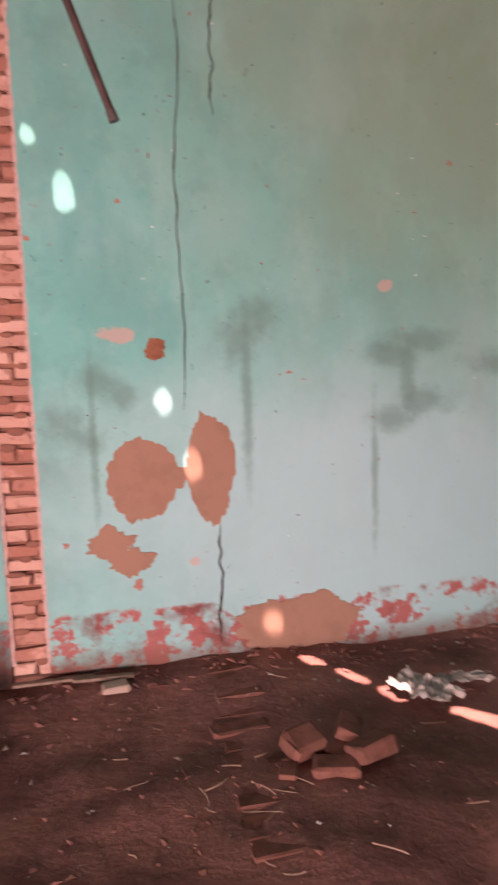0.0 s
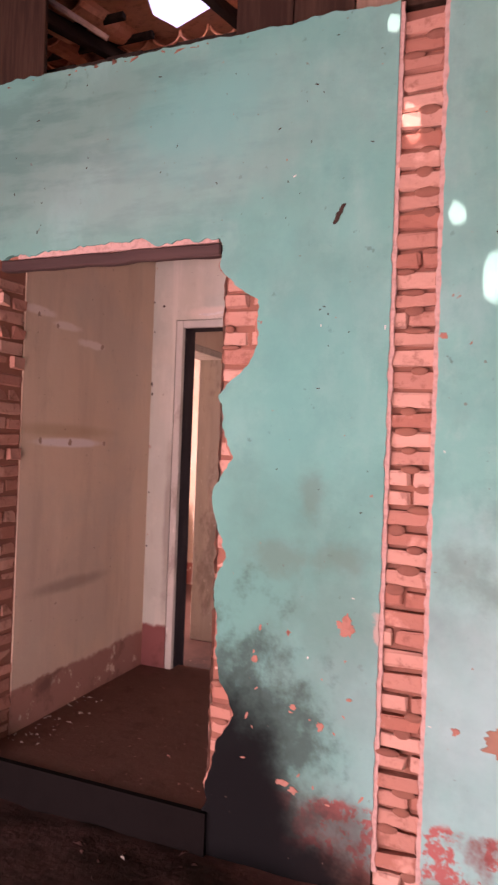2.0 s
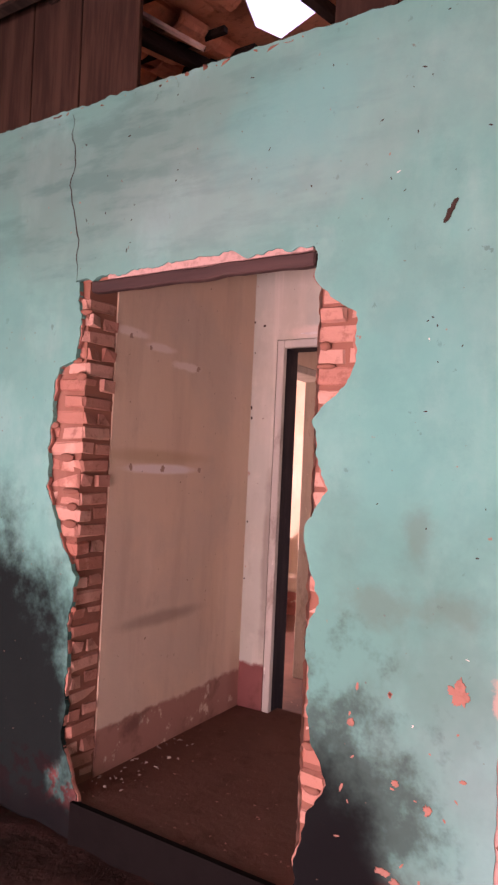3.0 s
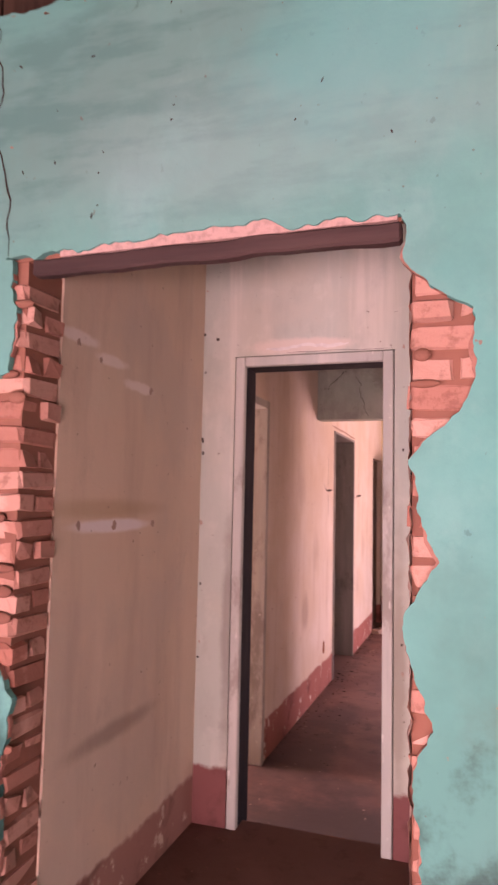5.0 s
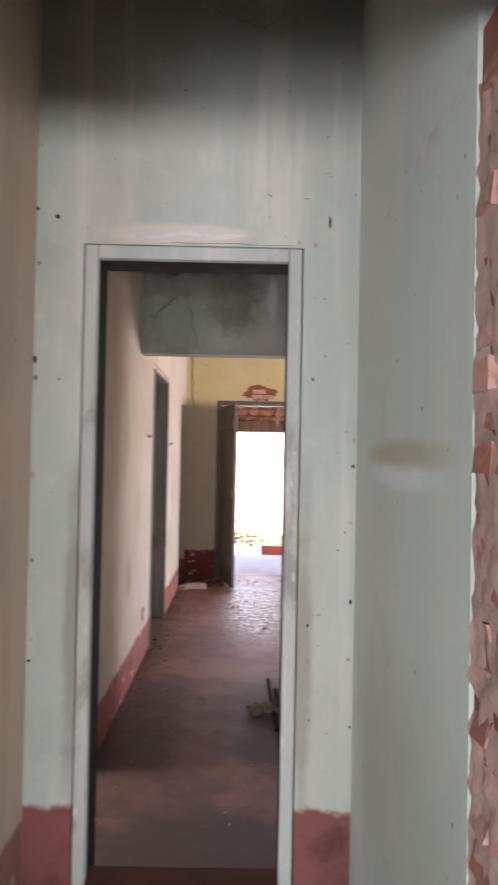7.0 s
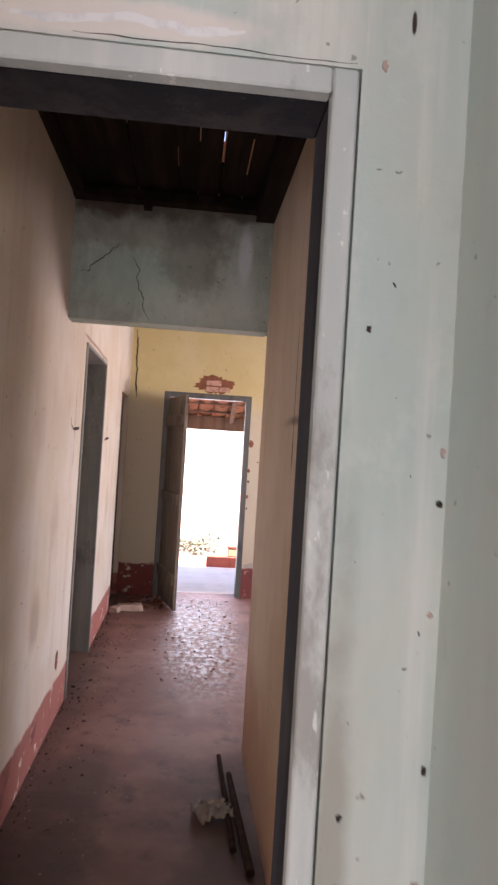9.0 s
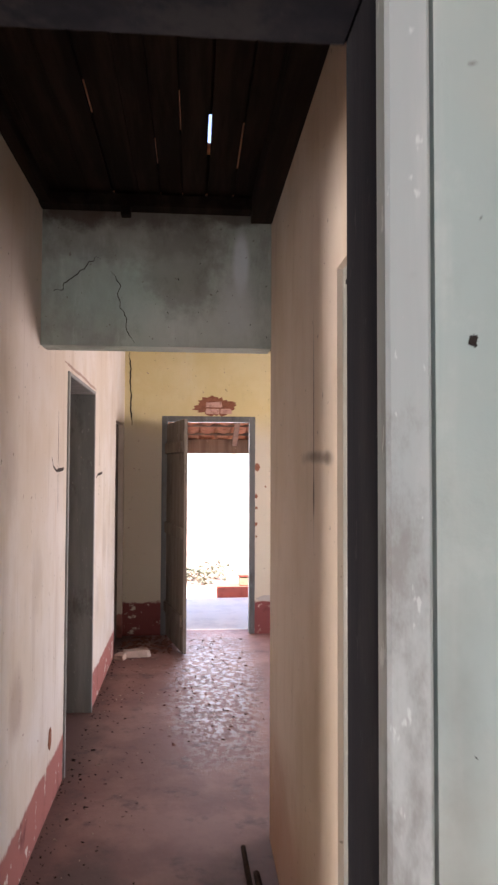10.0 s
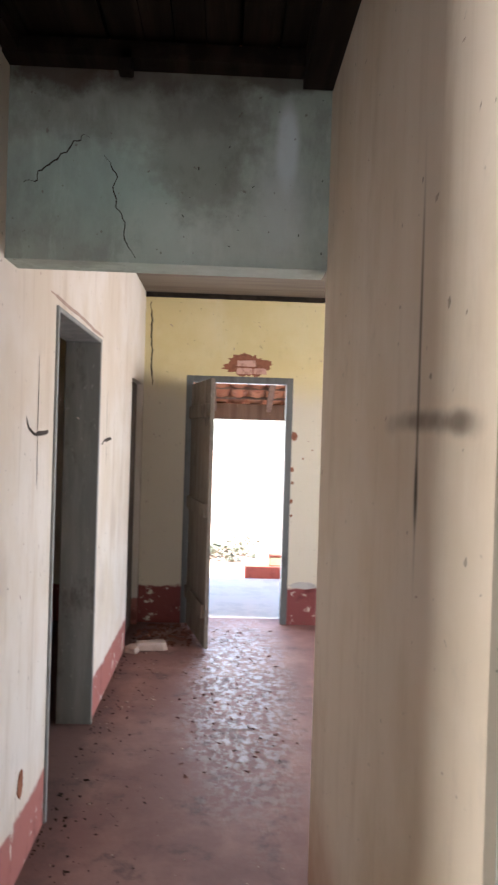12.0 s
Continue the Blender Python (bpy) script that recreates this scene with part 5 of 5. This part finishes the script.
rag("plastic_sheet", 1.17, 2.50, 0.02, 0.17, 0.26, 0.07, 35, "crumpled dirty white plastic sheet on the dirt floor", CLOTH, 3.0)
rag("plastic_sheet", 1.38, 2.56, 0.02, 0.22, 0.07, 0.04, -10, "crumpled dirty white plastic sheet on the dirt floor", CLOTH, 5.0)
rag("crumpled_paper", -1.36, 6.24, 0.0, 0.16, 0.14, 0.07, 15, "crumpled greyish paper on the cement floor", CLOTH, 8.0)
rod("loose_stick", (-1.29, 5.95, 0.02), (-1.31, 6.8, 0.02), 0.014, 0.012, BOARDWOOD, "brown stick lying along the corridor wall", "stick", 6)
rod("loose_stick", (-1.235, 5.8, 0.022), (-1.27, 6.6, 0.02), 0.018, 0.014, BOARDWOOD, "brown stick lying along the corridor wall", "stick", 6)
crate = empty("broken_crate", "broken brown wooden crate in the room beside the corridor", "crate")
for k in range(4):
    part("slat", box((-0.3, -0.2 + 0.4 * (k % 2), 0.05 + 0.42 * (k // 2)), (0.3, -0.18 + 0.4 * (k % 2), 0.40 + 0.42 * (k // 2)), 0.004), BOARDWOOD, crate)
for sx in (-0.28, 0.25):
    for sy in (-0.175, 0.15):
        part("leg", box((sx, sy, 0.002), (sx + 0.03, sy + 0.025, 0.9), 0.003), BOARDWOOD, crate)
crate.matrix_world = pose(-3.75, 7.0, 0, 0, 0, 8)
rag("orange_cloth", -3.6, 6.62, 0.0, 0.5, 0.4, 0.35, 10, "crumpled orange-brown cloth heaped on the floor", PEEL, 12.0)


def litter(name, count, area, z, sizes, material, label, seed, edge=None):
    """Countless crumbs and chips as one object."""
    r = random.Random(seed)
    bm = bmesh.new()
    for _ in range(count):
        x, y = r.uniform(area[0], area[1]), r.uniform(area[2], area[3])
        if edge:
            x = area[0] + (area[1] - area[0]) * r.random() ** edge
        s = r.uniform(*sizes)
        m = Matrix.Translation((x, y, z(x, y) + s * 0.2)) @ Euler((r.uniform(-0.5, 0.5), r.uniform(-0.5, 0.5), r.uniform(0, 6))).to_matrix().to_4x4() @ Matrix.Diagonal((s * r.uniform(0.5, 1.6), s * r.uniform(0.4, 0.9), s * 0.4, 1))
        vs = [m @ Vector(p) for p in ((1, 0, -0.5), (-0.6, 0.9, -0.4), (-0.7, -0.8, -0.5), (0.1, 0.1, 0.8), (0.4, 0.6, 0.3))]
        v = [bm.verts.new(p) for p in vs]
        for f in ((0, 4, 3), (4, 1, 3), (1, 2, 3), (2, 0, 3), (0, 2, 1), (0, 1, 4)):
            bm.faces.new([v[q] for q in f])
    return part(name, bm, material, None, label, "stuff", "litter")


zero = lambda x, y: 0.0
dirt_z = lambda x, y: 0.035 * noise.noise((x * 1.3, y * 1.3, 0)) + 0.02 * noise.noise((x * 5, y * 5, 3)) + 0.05 * max(0, 1 - (2.99 - y) / 0.6) * max(0, min(1, (x + 0.6) / 0.8))
litter("dirt_clods", 500, (-1.6, 2.2, 0.4, 2.97), dirt_z, (0.006, 0.022), DIRT, "red dirt clods and crumbs", 1)
litter("brick_crumbs", 50, (-1.6, 2.2, 0.6, 2.97), dirt_z, (0.003, 0.010), EXPOSED, "brick crumbs on the dirt floor", 2)
litter("plaster_chips", 30, (-1.4, 2.0, 0.8, 2.97), dirt_z, (0.004, 0.016), CLOTH, "pale plaster chips on the dirt floor", 3)
litter("wall_crumbs", 220, (-0.5, 2.4, 2.8, 2.985), dirt_z, (0.008, 0.03), DIRT, "crumbs along the wall foot", 4)
litter("straw_bits", 50, (-1.2, 1.8, 0.8, 2.8), dirt_z, (0.006, 0.012), PALEWOOD, "bits of straw and twig", 5)
litter("corridor_crumbs", 380, (LX + 0.01, -1.75, 5.5, 10.6), zero, (0.002, 0.009), BOARDWOOD, "dark crumbs swept along the corridor wall", 6, 2.6)
litter("corridor_chips", 130, (LX + 0.02, RX, 4.6, 10.6), zero, (0.003, 0.010), STONE, "small chips on the cement floor", 7)
litter("passage_chips", 34, (-2.2, -2.02, 3.15, 3.75), lambda x, y: 0.155, (0.004, 0.014), CLOTH, "white flakes on the passage floor", 8, 1.5)
litter("passage_crumbs", 160, (-2.2, -1.15, 3.0, 4.3), lambda x, y: 0.155, (0.002, 0.008), DUSTBRICK, "mortar crumbs on the passage floor", 9)
litter("wall_top_rubble", 260, (-2.45, -1.16, 2.995, 3.12), lambda x, y: 3.028, (0.01, 0.035), MORTAR, "crumbling mortar and brick bits on the wall top", 12)
litter("tile_shards", 20, (0.15, 0.62, 1.6, 2.75), dirt_z, (0.01, 0.025), DUSTBRICK, "flat broken tile shards on the dirt floor", 13)
litter("straw", 12, (-1.2, 1.6, 1.0, 2.9), dirt_z, (0.012, 0.03), PALEWOOD, "straw and splinters on the dirt floor", 14)
litter("pale_flakes", 12, (0.2, 1.6, 1.4, 2.9), dirt_z, (0.006, 0.018), CLOTH, "pale plaster flakes on the dirt floor", 15)
litter("dead_leaves", 90, (LX + 0.02, -1.95, 6.6, 10.5), zero, (0.006, 0.017), BOARDWOOD, "dead leaves and crumbled plaster along the corridor wall", 17, 1.8)
litter("corner_debris", 140, (-2.2, -1.72, 10.1, 10.75), zero, (0.012, 0.045), DUSTBRICK, "dark debris heaped in the corner by the open door", 18)
litter("floor_flakes", 160, (-1.75, -1.0, 8.0, 10.6), zero, (0.006, 0.02), CEMENT, "lifted flakes of the cement floor", 19)
litter("hall_litter", 60, (-2.2, -1.2, 8.8, 10.7), zero, (0.004, 0.018), STONE, "grit by the outer door", 16)
for x, y, turn, size in ((-0.93, 2.52, 15, (0.14, 0.09, 0.05)), (-0.86, 2.60, -30, (0.10, 0.08, 0.045)), (-1.0, 2.42, 60, (0.11, 0.08, 0.045)), (-0.84, 2.44, 80, (0.08, 0.06, 0.04))):
    loose_brick(x, y, dirt_z(x, y) + size[2] * 0.42, turn, size, 6, "loose_brick", "broken dusty red brick on the dirt floor", DUSTBRICK)


def strands(name, count, area, height, length, material, label, seed):
    """Bent straws and twigs lying about, as one object."""
    rr = random.Random(seed)
    bm = bmesh.new()
    for _ in range(count):
        x, y, a = rr.uniform(area[0], area[1]), rr.uniform(area[2], area[3]), rr.uniform(0, 6.28)
        long, bend, w = rr.uniform(*length), rr.uniform(-1.2, 1.2), rr.uniform(0.0008, 0.002)
        rows = []
        for k in range(6):
            ring = [Vector((x - w * math.sin(a), y + w * math.cos(a), 0)), Vector((x + w * math.sin(a), y - w * math.cos(a), 0)), Vector((x, y, w * 1.8))]
            for p in ring:
                p.z += height(x, y) + 0.004 + 0.004 * math.sin(k * 0.6 + a)
            rows.append([bm.verts.new(p) for p in ring])
            x, y, a = x + long / 5 * math.cos(a), y + long / 5 * math.sin(a), a + bend / 5
        for p, q in zip(rows, rows[1:]):
            for k in range(3):
                bm.faces.new([p[k], p[(k + 1) % 3], q[(k + 1) % 3], q[k]])
    return part(name, bm, material, None, label, "stuff", "straw")


STRAW = flat("dry_straw", (0.30, 0.20, 0.15), 0.8)
strands("dry_straw", 48, (-1.0, 1.3, 1.2, 2.85), dirt_z, (0.03, 0.11), STRAW, "dry straw and twigs on the dirt floor", 3)
strands("dry_straw", 14, (0.15, 0.5, 1.95, 2.25), dirt_z, (0.06, 0.14), STRAW, "tangle of dry straw on the dirt floor", 4)
litter("white_specks", 70, (-1.2, 1.4, 0.9, 2.7), dirt_z, (0.002, 0.006), PALEFLAKE, "white specks of lime on the dirt floor", 23)
# a strip of old brick paving half buried in the dirt
random.seed(14)
room_floor = bpy.data.objects["floor_room"]
for k in range(11):
    y = 2.88 - 0.107 * k
    x = 0.405 + random.uniform(-0.025, 0.025)
    ob = new("paving_brick", random.choice(BRICKS).copy())
    ob.data.name = "paving_brick"
    ob.data.materials[0] = DUSTBRICK
    ob.parent = room_floor
    ob.matrix_local = pose(x, y, max(dirt_z(x, y), dirt_z(x - 0.09, y), dirt_z(x + 0.09, y)) - 0.028 + random.uniform(-0.004, 0.004), random.uniform(-3, 3), random.uniform(-2, 2), random.uniform(-4, 4)) @ Matrix.Diagonal((random.uniform(0.19, 0.24), 0.088, 0.05, 1))
for x, y, long, turn in ((-0.33, 2.93, 0.34, 1.5), (-0.12, 2.90, 0.26, -2)):
    lath = part("broken_lath", box((-long / 2, -0.016, 0), (long / 2, 0.016, 0.014), 0.003), PALEWOOD, None, "broken pale lath lying at the foot of the wall", "", "lath")
    lath.matrix_world = pose(x, y, dirt_z(x, y) + 0.008, 0, 0, turn)
loose_brick(-0.07, 2.82, dirt_z(-0.07, 2.82) + 0.012, 10, (0.11, 0.075, 0.03), 0, "loose_brick", "flat pale lump of mortar on the dirt floor", STONE)
rrn = bpy.data.objects["wall_right_room_north"]
patch("y", 6.72, -0.52, 2.10, 0.09, 0.11, EXPOSED, rrn, 91, 0.003, "torn plaster")
patch("y", 6.72, -0.5, 2.72, 0.4, 0.22, bpy.data.materials["yellow_limewash"], rrn, 92, 0.003, "yellow limewash")
RUST = flat("brown_rust", (0.11, 0.065, 0.05), 0.8, 0.4, 30.0)
part("latch_plate", box((-1.048, 5.352, 1.86), (-1.0, 5.378, 1.95), 0.004), RUST, bpy.data.objects["door_frame_corridor_east"], "rusty latch plate")
part("hinge", box((-1.06, 5.372, 0.45), (-1.032, 5.3785, 0.54)), IRON, bpy.data.objects["door_frame_corridor_east"], "rusty hinge")
